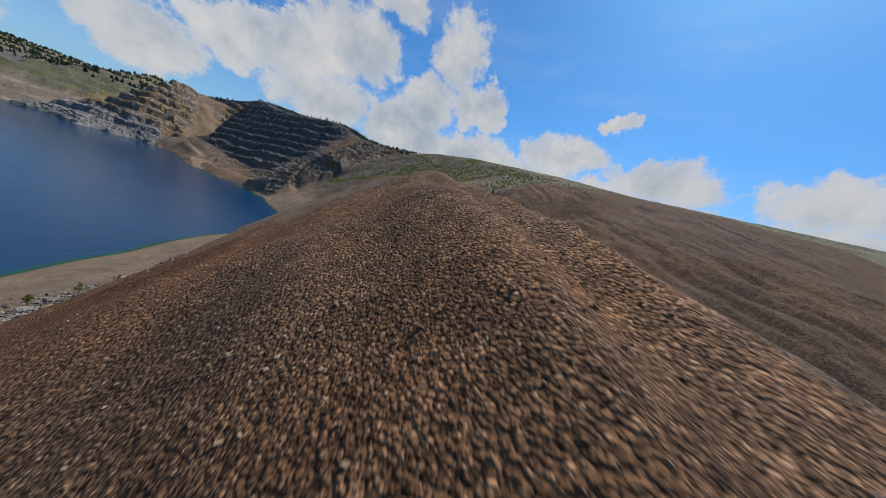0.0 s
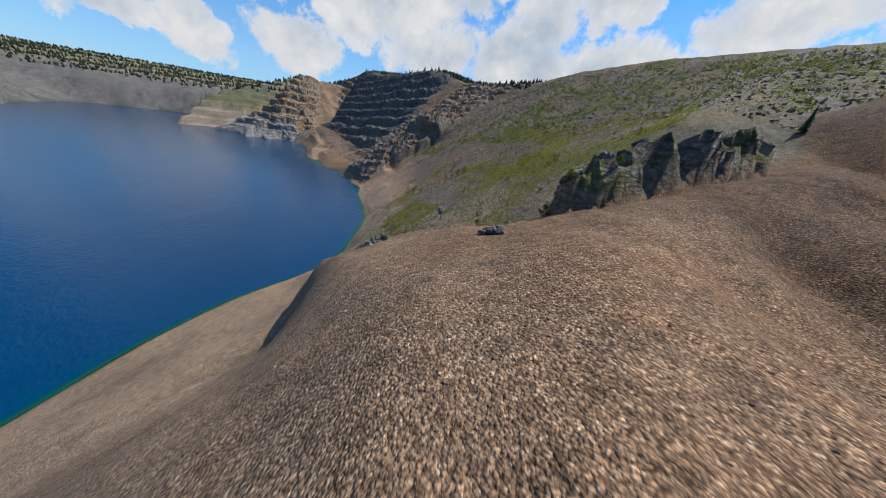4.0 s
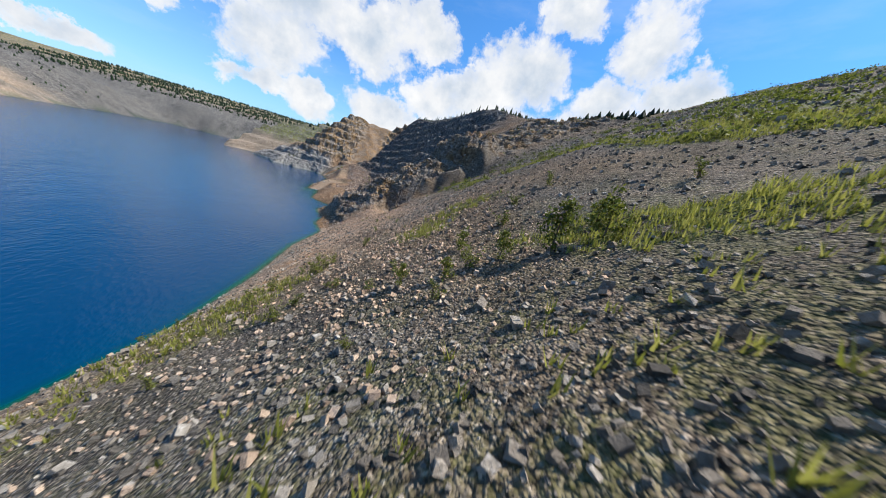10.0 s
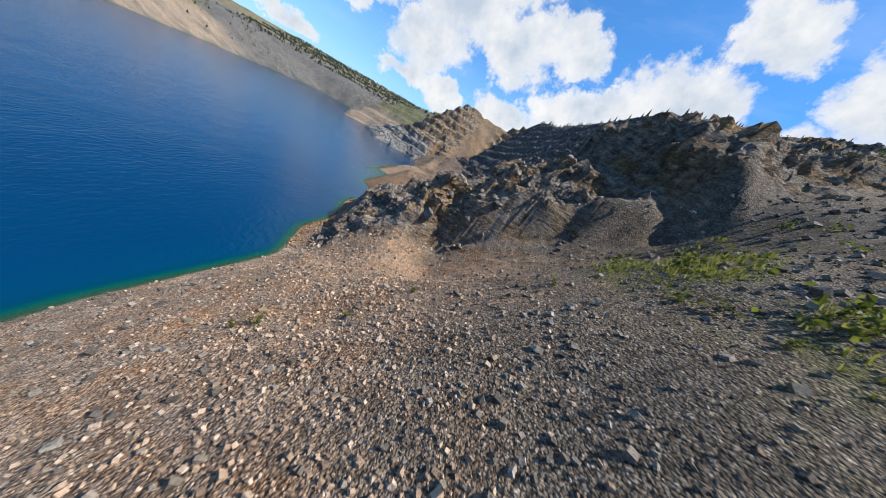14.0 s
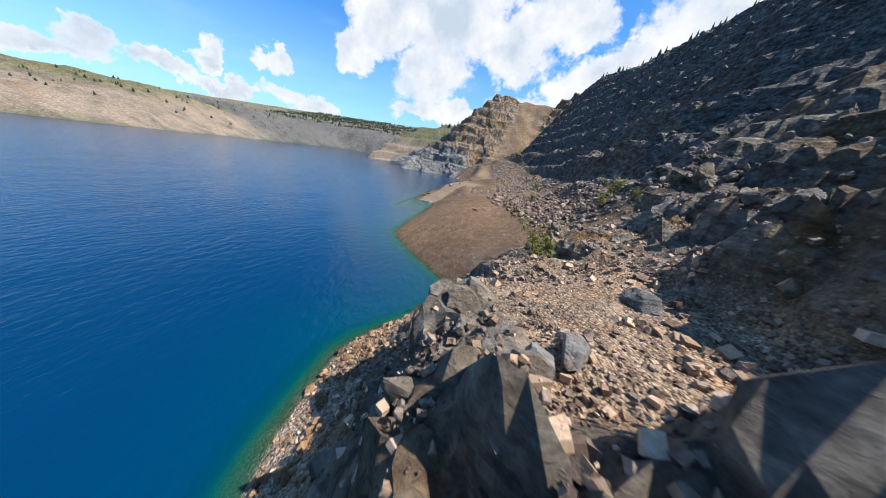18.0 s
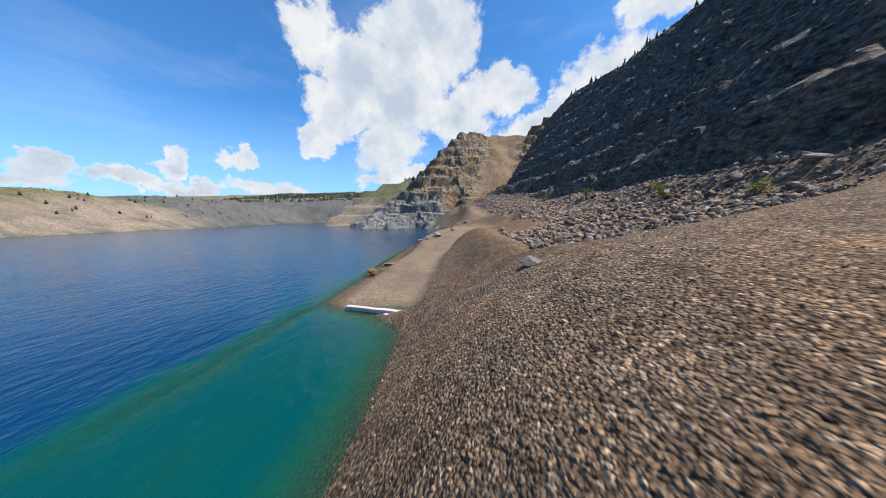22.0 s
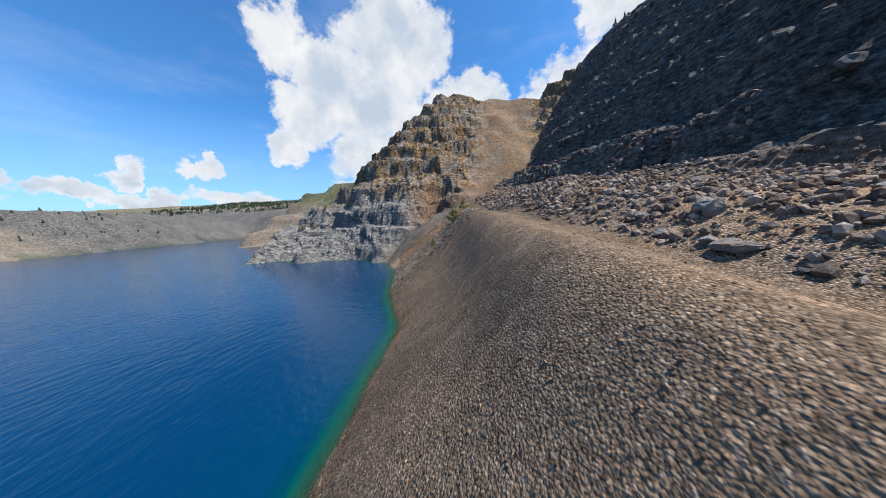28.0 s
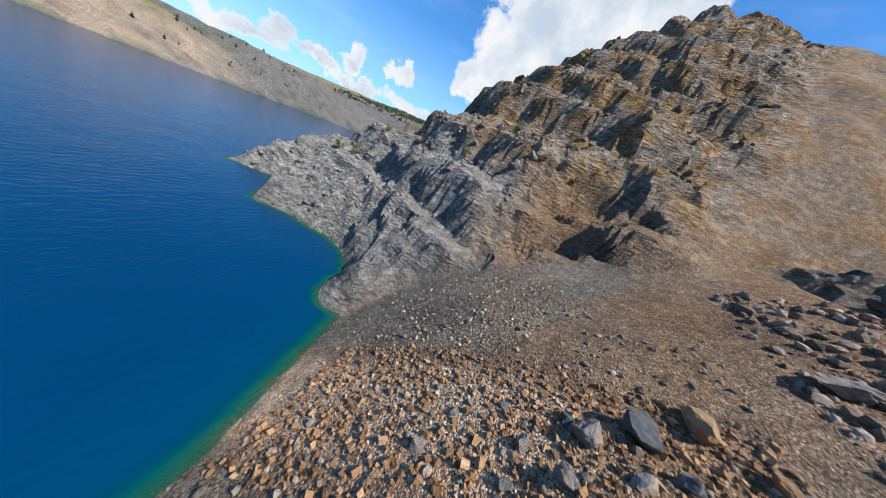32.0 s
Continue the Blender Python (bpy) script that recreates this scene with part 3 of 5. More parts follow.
def grid_mesh(name, xs, ys, zfun):
    gx, gy = np.meshgrid(xs, ys)
    co, attrs = zfun(gx, gy)
    ny, nx = gx.shape
    idx = np.arange(nx * ny).reshape(ny, nx)
    quads = np.stack([idx[:-1, :-1], idx[:-1, 1:], idx[1:, 1:], idx[1:, :-1]], -1).reshape(-1, 4)
    me = bpy.data.meshes.new(name)
    me.vertices.add(nx * ny)
    me.vertices.foreach_set("co", co.reshape(-1).astype(np.float32))
    me.loops.add(quads.size)
    me.loops.foreach_set("vertex_index", quads.reshape(-1).astype(np.int32))
    me.polygons.add(len(quads))
    me.polygons.foreach_set("loop_start", (np.arange(len(quads)) * 4).astype(np.int32))
    me.polygons.foreach_set("use_smooth", np.ones(len(quads), bool))
    for key, val in attrs.items():
        a = me.attributes.new(key, "FLOAT", "POINT")
        a.data.foreach_set("value", np.clip(val, 0, 1).reshape(-1).astype(np.float32))
    me.update()
    me.validate()
    return me


def cover_weights(x, y, z, c):
    n1, n2 = fbm(x, y, 22.0, 3), fbm(x, y, 60.0, 3)
    w = {}
    w["scree"] = c["scree"]
    w["scree"] = np.maximum(w["scree"], smooth(545, 551, y + 2 * n1) * (1 - c["spur"]) * smooth(112, 107, x - 0.6 * (y - 550)))
    w["scree"] = np.maximum(w["scree"], smooth(513, 518, y + 3 * n1) * smooth(539, 535, y + 2 * n1) * 0.85 * smooth(122, 116, x))
    w["scree"] = np.maximum(w["scree"], c["out"])
    w["cobble"] = smooth(128, 180, y + 16 * n1) * smooth(256, 247, y) * smooth(24 + 6 * n1, 13 + 6 * n1, z + 0.1 * (200 - y)) * (1 - c["far"])
    w["cobble"] = np.maximum(w["cobble"], smooth(268, 276, y) * smooth(312, 306, y) * smooth(9, 6, x - c["shore"] + 2 * n1))
    w["cobble"] = np.maximum(w["cobble"], smooth(226, 236, y) * smooth(268, 256, y) * smooth(5, 3, z))
    w["cobble"] = np.maximum(w["cobble"], smooth(384, 396, y) * smooth(500, 485, y) * smooth(115, 119, x + 3 * n1 - 6.5 * smooth(398, 408, y)) * smooth(4, 0, x - c["slope"] + 4) * 0.4)
    w["cobble"] = np.maximum(w["cobble"], smooth(537, 539, y + 1.5 * n1) * smooth(547, 545, y + 1.5 * n1) * smooth(116, 110, x))
    w["tan"] = smooth(150, 136, y) * smooth(13 + 5 * n1, 8 + 5 * n1, z) * (1 - c["far"])
    w["tan"] = np.maximum(w["tan"], c["track"])
    w["rock"] = np.maximum(c["rock"] * (1 - c["spur"]), c["far"] * smooth(700, 760, y) * smooth(96, 78, z + 8 * n2))
    w["rust"] = np.maximum(c["crag"] * 0.35, c["head"]) * 0.9 + c["wall"] * smooth(0.2, 0.7, n2 + 0.3) * smooth(60, 30, z) * 0.5
    w["warm"] = c["spur"] * smooth(24, 34, z + 6 * n1) * (1 - c["gully"] * 0.6) * smooth(205, 185, x)
    w["pale"] = c["spur"] * smooth(34, 24, z + 6 * n1) * smooth(108, 92, x)
    w["pale"] = np.maximum(w["pale"], 0.5 * c["head"] * smooth(-0.25, 0.25, fbm(x, y, 11.0, 3)) * smooth(160, 140, x))
    w["tawny"] = c["far"] * smooth(790, 700, y) * smooth(44, 30, z + 9 * n1) * (1 - 0.65 * smooth(0.0, 0.35, fbm(x, y, 48.0, 4)))
    w["pale"] = np.maximum(w["pale"], c["far"] * smooth(790, 700, y) * smooth(12, 6, z + 4 * n1) * 0.5)
    low = smooth(0.75, 0.1, np.abs(fbm(x * 0.9 - y * 0.35, x * 0.4 + y, 20.0, 3) - 0.1)) * smooth(172, 130, y)
    w["grass"] = c["scree"] * np.maximum(smooth(-0.1, 0.3, n1 + 0.4 * n2), 0.45 * low) * smooth(190, 150, y + 0.3 * (110 - x))
    w["grass"] = np.maximum(w["grass"], c["scree"] * 0.8 * smooth(0.0, 0.35, n1) * smooth(245, 225, y) * smooth(20, 26, z) * smooth(138, 150, x))
    w["grass"] = np.maximum(w["grass"], c["out"])
    w["grass"] = np.maximum(w["grass"], c["far"] * smooth(30, 44, z + 8 * n1 - 52 * smooth(760, 860, y)) * (0.8 - 0.35 * smooth(760, 860, y)))
    w["grass"] = w["grass"] * (1 - 0.3 * c["scree"] * smooth(116, 104, y) * smooth(140, 120, x))
    w["grass"] = w["grass"] * np.maximum(smooth(52, 72, x + 3 * n1), smooth(20, 24, z))
    w["umber"] = smooth(64, 46, y + 5 * n1) * c["mound"] * np.maximum(smooth(26, 6, x + 4 * n1), 0.75 * smooth(2, -9, c["lakeside"] + 4 * n1)) * (0.7 + 0.3 * smooth(-0.25, 0.2, fbm(x, y, 16.0, 3)))
    w["umber"] = np.maximum(w["umber"], 0.6 * c["scree"] * smooth(100, 120, x + 6 * n1) * smooth(96, 112, y))
    w["umber"] = np.maximum(w["umber"], c["scree"] * (1 - w["cobble"]) * smooth(126, 156, y + 6 * n1) * smooth(252, 244, y) * 0.5)
    w["tan"] = np.maximum(w["tan"], 0.55 * c["mound"] * smooth(2, 16, c["lakeside"] + 5 * n1) * smooth(12, 26, x) * smooth(96, 80, x))
    w["tan"] = np.maximum(w["tan"], c["mound"] * smooth(36, 46, c["lakeside"] + 3 * n1) * smooth(76, 62, x) * 0.9)
    w["cobble"] = np.maximum(w["cobble"], 0.45 * c["scree"] * smooth(134, 120, y) * smooth(25, 18, z + 4 * n1 - 7 * smooth(120, 108, y)))
    w["tan"] = np.maximum(w["tan"], 0.5 * smooth(444, 456, y) * smooth(514, 506, y + 3 * n1) * smooth(122, 118, x) * smooth(0.3, 1.5, z))
    for key in ("rock", "rust", "pale"):
        w[key] = w[key] * (1 - 0.9 * c["bench"])
    w["cobble"] = np.maximum(w["cobble"], 0.5 * c["bench"])
    w["ochre"] = c["mound"] * smooth(-0.45, -0.1, fbm(x + 40, y, 26.0, 3)) * smooth(-14, -4, c["lakeside"]) * smooth(74, 50, y)
    w["umber"] = np.maximum(w["umber"], 0.9 * c["mound"] * smooth(-12, -22, c["lakeside"] + 4 * n1))
    w["under"] = smooth(0.25, -0.1, z)
    w["rockbump"] = np.maximum(c["rock"] * (1 - c["bench"]), c["far"])
    w["smoothed"] = np.maximum(c["track"], w["tan"] * 0.6)
    return w


GRID = {}


def ground_fun(x, y):
    z, c = ground(x, y)
    w = cover_weights(x, y, z, c)
    push = c["rock"] * smooth(0.5, 3, z)
    GRID.update(z=z, c=c, w=w)
    px = x + push * 1.2 * fbm(x, y, 5.0, 3, z)
    py = y + push * 1.2 * fbm(x + 50, y, 5.0, 3, z)
    return np.stack([px, py, z], -1), w


XS = np.concatenate([lines(-24, 62, 1.0, -3600, 62, 1.05), np.arange(62.8, 162, 0.8), lines(162.4, 242, 0.95, 162, 3600, 1.06)[1:]])
XS = np.unique(np.concatenate([XS[(XS < 103) | (XS > 132)], np.arange(103, 132.2, 0.45)]))
YS = lines(-40, 662, 0.88, -3200, 4200, 1.04)
YS = np.unique(np.concatenate([YS[(YS < 250) | (YS > 316)], np.arange(250, 316.2, 0.45)]))
land = new("ground", grid_mesh("ground", XS, YS, ground_fun))
land.data.materials.append(GROUND_MAT)
rocky = GRID["c"]["rock"][:-1, :-1] > 0.4
land.data.polygons.foreach_set("use_smooth", (~rocky).reshape(-1))
tagged(land, "brown gravel, grey scree and rock sides of a flooded pit", "ground", kind="structure")


def on_ground(x, y):
    """Height (between grid points), cover and weights (nearest) at places on the ground."""
    x, y = np.asarray(x, float), np.asarray(y, float)
    i, j = np.clip(np.searchsorted(XS, x) - 1, 0, len(XS) - 2), np.clip(np.searchsorted(YS, y) - 1, 0, len(YS) - 2)
    u, v = (x - XS[i]) / (XS[i + 1] - XS[i]), (y - YS[j]) / (YS[j + 1] - YS[j])
    z = GRID["z"]
    h = z[j, i] * (1 - u) * (1 - v) + z[j, i + 1] * u * (1 - v) + z[j + 1, i] * (1 - u) * v + z[j + 1, i + 1] * u * v
    i, j = i + (u > 0.5), j + (v > 0.5)
    return h, {k: a[j, i] for k, a in GRID["c"].items()}, {k: a[j, i] for k, a in GRID["w"].items()}


def height(x, y):
    return float(on_ground(np.array([x]), np.array([y]))[0][0])


def water_fun(x, y):
    z, c = ground(x, y, fine=False)
    return np.stack([x, y, 0 * x], -1), {"shallow": np.exp(np.minimum(z, 0) / (0.6 + 0.6 * smooth(346, 360, y) * smooth(380, 375, y))) * (c["far"] < 0.5), "near": np.exp(np.minimum(z, 0) / 4.0) * (c["far"] < 0.5) * (0.35 + 0.65 * smooth(285, 310, y) * smooth(400, 380, y))}


lake = new("water", grid_mesh("water", lines(24, 118, 1.25, -420, 120, 1.08), lines(100, 596, 1.25, -500, 1260, 1.08), water_fun))
lake.data.materials.append(WATER_MAT)
tagged(lake, "deep blue lake water, turquoise along the shore", "water", kind="structure")

# ---------------------------------------------------------------- building helpers
def part(name, me, mat, parent=None, label="", at=None):
    ob = new(name, me)
    if mat is not None and not me.materials:
        me.materials.append(mat)
    if parent is not None:
        ob.parent = parent
    if at is not None:
        ob.matrix_basis = at
    if label:
        ob["label"] = label
    return ob


def raw_mesh(name, verts, faces, flat=True):
    """A mesh from numpy arrays of equal-sided faces."""
    me = bpy.data.meshes.new(name)
    verts, faces = np.asarray(verts, np.float32), np.asarray(faces, np.int32)
    n = faces.shape[1]
    me.vertices.add(len(verts))
    me.vertices.foreach_set("co", verts.reshape(-1))
    me.loops.add(faces.size)
    me.loops.foreach_set("vertex_index", faces.reshape(-1))
    me.polygons.add(len(faces))
    me.polygons.foreach_set("loop_start", (np.arange(len(faces)) * n).astype(np.int32))
    me.polygons.foreach_set("use_smooth", np.full(len(faces), not flat))
    me.update()
    return me


def ball(level):
    bm = bmesh.new()
    bmesh.ops.create_icosphere(bm, subdivisions=level, radius=1.0)
    v = np.array([p.co[:] for p in bm.verts])
    f = np.array([[p.index for p in q.verts] for q in bm.faces])
    bm.free()
    return v, f


BALLS = {k: ball(k) for k in (1, 2, 3, 4)}


def rock_shape(seed, level=3, flat=0.6, cuts=16, rough=0.12):
    """An angular block: a ball cut by random planes, then broken up at two scales."""
    r = np.random.default_rng(seed)
    v, f = BALLS[level]
    v = v.copy()
    for _ in range(cuts):
        n = r.normal(size=3)
        n /= np.linalg.norm(n)
        d = v @ n
        lim = r.uniform(0.45, 0.8)
        v = v - np.maximum(d - lim, 0)[:, None] * n
    k = 0.6 * fbm(v[:, 0] + seed, v[:, 1], 0.9, 3, v[:, 2]) + 0.55 * fbm(v[:, 0], v[:, 1] + seed, 0.38, 3, v[:, 2], ridged=True, gain=0.6)
    v = v * (1 + rough * (k - 0.3))[:, None]
    v = v * np.array([r.uniform(0.85, 1.25), r.uniform(0.7, 1.0), flat * r.uniform(0.85, 1.2)])
    return v, f


def turn_matrices(r, n, tilt=0.5):
    a, b, c = r.uniform(0, 2 * np.pi, n), r.normal(0, tilt, n), r.normal(0, tilt, n)
    ca, sa, cb, sb, cc, sc = np.cos(a), np.sin(a), np.cos(b), np.sin(b), np.cos(c), np.sin(c)
    z, o = np.zeros(n), np.ones(n)
    rz = np.stack([ca, -sa, z, sa, ca, z, z, z, o], -1).reshape(n, 3, 3)
    ry = np.stack([cb, z, sb, z, o, z, -sb, z, cb], -1).reshape(n, 3, 3)
    rx = np.stack([o, z, z, z, cc, -sc, z, sc, cc], -1).reshape(n, 3, 3)
    return rz @ ry @ rx


CUBE_V = np.array([(x, y, z) for x in (-1, 1) for y in (-1, 1) for z in (-1, 1)], float)
CUBE_F = np.array([(0, 1, 3), (0, 3, 2), (4, 6, 7), (4, 7, 5), (0, 4, 5), (0, 5, 1), (2, 3, 7), (2, 7, 6), (0, 2, 6), (0, 6, 4), (1, 5, 7), (1, 7, 3)])


def chips(name, pos, size, seed, mat, label, category="stones", level=0):
    """Loose stones lying on the ground, joined."""
    r = np.random.default_rng(seed)
    n = len(pos)
    base_v, base_f = (CUBE_V * 0.62, CUBE_F) if level == 0 else BALLS[level]
    shape = base_v[None] * r.uniform(0.6, 1.25, (n, 1, 3)) * np.array([1, 1, 0.78])
    shape = shape * r.uniform(0.68, 1.2, (n, len(base_v), 1))
    shape = np.einsum("nij,nkj->nki", turn_matrices(r, n, 0.45), shape) * size[:, None, None] * 0.5
    v = shape + pos[:, None] + np.stack([0 * size, 0 * size, size * 0.12], -1)[:, None]
    f = base_f[None] + (np.arange(n) * len(base_v))[:, None, None]
    ob = new(name, raw_mesh(name, v.reshape(-1, 3), f.reshape(-1, 3)))
    ob.data.materials.append(mat)
    return tagged(ob, label, category, kind="stuff")


# ---------------------------------------------------------------- more materials
def stone_material(name, dark, mid, light, pale, island=True, scale=6.0, ochre=0.35):
    m, t, b = material(name, 0.88, 0.25)
    geo = node(t, "ShaderNodeNewGeometry")
    rnd = geo.outputs["Random Per Island"] if island else node(t, "ShaderNodeObjectInfo").outputs["Random"]
    co = geo.outputs["Position"] if island else node(t, "ShaderNodeTexCoord").outputs["Object"]
    n = noise_tex(t, co, scale, 7, 0.68)
    k = mth(t, "ADD", mth(t, "MULTIPLY", rnd, 0.62), mth(t, "MULTIPLY", mth(t, "SUBTRACT", n, 0.3), 0.75))
    if not island:
        k = mth(t, "ADD", mth(t, "MULTIPLY_ADD", rnd, 0.3, 0.2), mth(t, "MULTIPLY", mth(t, "SUBTRACT", n, 0.35), 1.2))
    col = ramp(t, k, (0.05, dark), (0.4, mid), (0.72, light), (0.97, pale))
    if not island:
        stain = ramp(t, noise_tex(t, co, 1.3, 6, 0.6), (0.5, (0, 0, 0)), (0.64, (0.6, 0.6, 0.6)))
        col = mix(t, stain, col, mix(t, 1.0, col, (1.0, 0.62, 0.34), "MULTIPLY"))
        n = mth(t, "ADD", n, mth(t, "MULTIPLY", noise_tex(t, co, scale * 5, 5, 0.7), 0.4))
    if island:
        band = ramp(t, noise_tex(t, co, 0.045, 6), (0.4, (0, 0, 0)), (0.54, (ochre, ochre, ochre)))
        col = mix(t, band, col, mix(t, 1.0, col, (1.3, 1.03, 0.76), "MULTIPLY"))
    col = mix(t, 1.0, col, (0.8, 0.8, 0.8), "MULTIPLY")
    t.links.new(col, b.inputs["Base Color"])
    bump = node(t, "ShaderNodeBump", Strength=0.9, Distance=0.12 if island else 0.25, Height=n)
    t.links.new(bump.outputs[0], b.inputs["Normal"])
    return m


BROWN_STONE = stone_material("brown_stone", (0.062, 0.041, 0.028), (0.225, 0.148, 0.094), (0.4, 0.272, 0.176), (0.68, 0.56, 0.44), ochre=0.5)
GREY_STONE = stone_material("grey_stone", (0.04, 0.036, 0.031), (0.165, 0.146, 0.122), (0.33, 0.297, 0.25), (0.7, 0.66, 0.6))
TAN_STONE = stone_material("tan_stone", (0.11, 0.078, 0.058), (0.41, 0.3, 0.215), (0.62, 0.47, 0.345), (0.78, 0.7, 0.62))
RUST_STONE = stone_material("rusty_stone", (0.08, 0.045, 0.025), (0.25, 0.145, 0.075), (0.4, 0.25, 0.14), (0.6, 0.5, 0.4))
PINK_STONE = stone_material("pinkish_stone", (0.04, 0.03, 0.025), (0.185, 0.14, 0.115), (0.36, 0.29, 0.24), (0.62, 0.56, 0.5))
BOULDER = stone_material("boulder_rock", (0.05, 0.046, 0.043), (0.17, 0.15, 0.135), (0.33, 0.3, 0.27), (0.6, 0.57, 0.53), island=False, scale=2.2)
WHITE_ROCK = stone_material("white_rock", (0.07, 0.064, 0.058), (0.22, 0.205, 0.185), (0.36, 0.345, 0.32), (0.56, 0.54, 0.51), island=False, scale=2.5)
RUST_ROCK = stone_material("rusty_rock", (0.09, 0.05, 0.028), (0.28, 0.165, 0.085), (0.42, 0.28, 0.16), (0.6, 0.5, 0.38), island=False, scale=2.2)
DARK_ROCK = stone_material("dark_rock", (0.02, 0.021, 0.024), (0.07, 0.072, 0.078), (0.16, 0.165, 0.17), (0.5, 0.5, 0.49), island=False, scale=1.6)


def leaf_material(name, low, mid, high):
    m, t, b = material(name, 0.6, 0.3)
    rnd = node(t, "ShaderNodeNewGeometry").outputs["Random Per Island"]
    whole = node(t, "ShaderNodeObjectInfo").outputs["Random"]
    k = mth(t, "ADD", mth(t, "MULTIPLY", rnd, 0.7), mth(t, "MULTIPLY", whole, 0.3))
    col = ramp(t, k, (0.1, low), (0.5, mid), (0.95, high))
    t.links.new(col, b.inputs["Base Color"])
    tr = node(t, "ShaderNodeBsdfTranslucent", Color=col)
    mx = node(t, "ShaderNodeMixShader", i0=0.5, i1=b.outputs[0], i2=tr.outputs[0])
    t.links.new(mx.outputs[0], t.nodes["Material Output"].inputs[0])
    return m


LEAF = leaf_material("birch_leaves", (0.05, 0.066, 0.01), (0.13, 0.15, 0.022), (0.25, 0.25, 0.05))
NEEDLE = leaf_material("spruce_needles", (0.012, 0.026, 0.01), (0.025, 0.05, 0.018), (0.05, 0.085, 0.03))
GRASS = leaf_material("dry_grass", (0.1, 0.115, 0.016), (0.22, 0.225, 0.04), (0.38, 0.35, 0.1))


def wood_material(name, a, bcol):
    m, t, b = material(name, 0.8, 0.25)
    mp = node(t, "ShaderNodeMapping", i0=node(t, "ShaderNodeTexCoord").outputs["Object"])
    mp.inputs["Scale"].default_value = (1.2, 14, 14)
    n = noise_tex(t, mp.outputs[0], 2.0, 6, 0.65)
    t.links.new(ramp(t, n, (0.3, a), (0.65, bcol)), b.inputs["Base Color"])
    bump = node(t, "ShaderNodeBump", Strength=0.5, Distance=0.03, Height=n)
    t.links.new(bump.outputs[0], b.inputs["Normal"])
    return m


BARK = wood_material("bark", (0.05, 0.035, 0.025), (0.16, 0.12, 0.09))
TIMBER = wood_material("bleached_timber", (0.3, 0.25, 0.22), (0.62, 0.55, 0.5))


# ---------------------------------------------------------------- single rocks
def put_rock(name, x, y, size, seed, mat, label, flat=0.65, turn=0.0, sink=0.22, stretch=1.0, group="", level=4):
    v, f = rock_shape(seed, level, flat)
    v = v * np.array([stretch, 1, 1]) * size * 0.5
    ob = new(name, raw_mesh(name, v, f))
    ob.data.materials.append(mat)
    low = float(v[:, 2].min())
    ob.matrix_basis = pose(x, y, height(x, y) - low - sink * size * flat, 0, 0, turn)
    return tagged(ob, label, "rock", group)


put_rock("boulder", 91.0, 375.2, 2.6, 11, BOULDER, "pale grey boulder half in the water beside the track", 0.6, 20, 0.1)
put_rock("boulder", 92.6, 387.9, 1.7, 12, RUST_ROCK, "tan boulder standing on the edge of the track", 0.75, 60, 0.1)
put_rock("rock_slab", 93.4, 394.8, 2.2, 13, BOULDER, "flat pale slab on the edge of the track", 0.3, 30, 0.1, 1.3)
put_rock("boulder", 100.6, 413.7, 2.2, 14, WHITE_ROCK, "whitish rounded boulder with rusty stains above the shore", 0.8, 10, 0.12)
put_rock("boulder", 104.4, 424.6, 1.5, 15, BOULDER, "upright grey boulder on the rim of the platform", 1.0, 80, 0.12)
put_rock("boulder", 109.3, 444.6, 1.8, 16, BOULDER, "grey boulder at the end of the platform", 0.8, 40, 0.15)
put_rock("rock_slab", 97.0, 410.2, 2.0, 17, RUST_ROCK, "rusty orange slab lying on the gravel bank", 0.4, 55, 0.1, 1.3)
put_rock("rock_slab", 98.3, 411.2, 1.4, 18, BOULDER, "grey slab lying beside a rusty one", 0.45, 120, 0.1)
put_rock("boulder", 109.2, 411.0, 1.4, 19, DARK_ROCK, "dark and white broken rock on the platform", 0.5, 15, 0.15, 1.3)
for k, (bx_, by_, sz) in enumerate([(74.8, 79.0, 1.6), (73.7, 78.4, 1.3), (72.6, 77.8, 1.7), (71.6, 77.9, 1.1), (73.1, 76.8, 0.9)]):
    put_rock("jagged_rock", bx_, by_, sz, 20 + 7 * k, DARK_ROCK, "dark jagged rock with white veins on the gravel slope", 0.85, 70 * k, 0.2, 1.2, "jagged rocks on the gravel slope")
put_rock("boulder", 94.8, 120.2, 1.9, 22, WHITE_ROCK, "tall white boulder among bushes on the slope", 1.15, 0, 0.15)
put_rock("rock_slab", 92.2, 117.2, 1.9, 23, WHITE_ROCK, "pale flat slab on the slope", 0.3, 40, 0.1, 1.3)
put_rock("boulder", 109.0, 127.2, 0.7, 24, WHITE_ROCK, "small white stone on the scree", 0.6, 20, 0.2)
put_rock("boulder", 127.4, 480.9, 2.4, 25, WHITE_ROCK, "white boulder standing out of the rock field", 0.8, 60, 0.2)
put_rock("boulder", 123.6, 476.0, 2.2, 26, BOULDER, "grey block in the rock field", 0.5, 140, 0.2, 1.3)
for k, (bx_, by_, sz) in enumerate([(113.1, 542.3, 2.0), (115.4, 544.0, 2.4), (118.6, 546.0, 2.6), (112.2, 539.6, 1.3), (116.6, 541.8, 1.4), (120.8, 544.2, 1.5), (110.6, 541.0, 1.1)]):
    put_rock("boulder", bx_, by_, sz, 40 + k, RUST_ROCK if k % 3 == 2 else DARK_ROCK if k % 3 == 1 else BOULDER, ("rusty", "grey", "dark")[(k + 1) % 3] + " angular boulder in a heap on the gravel slope", 0.75, 50 * k, 0.15, group="heaped boulders")
put_rock("rock_slab", 127.3, 552.8, 3.4, 60, BOULDER, "long pale rock slab in the gravel slope", 0.5, 25, 0.2, 1.5)
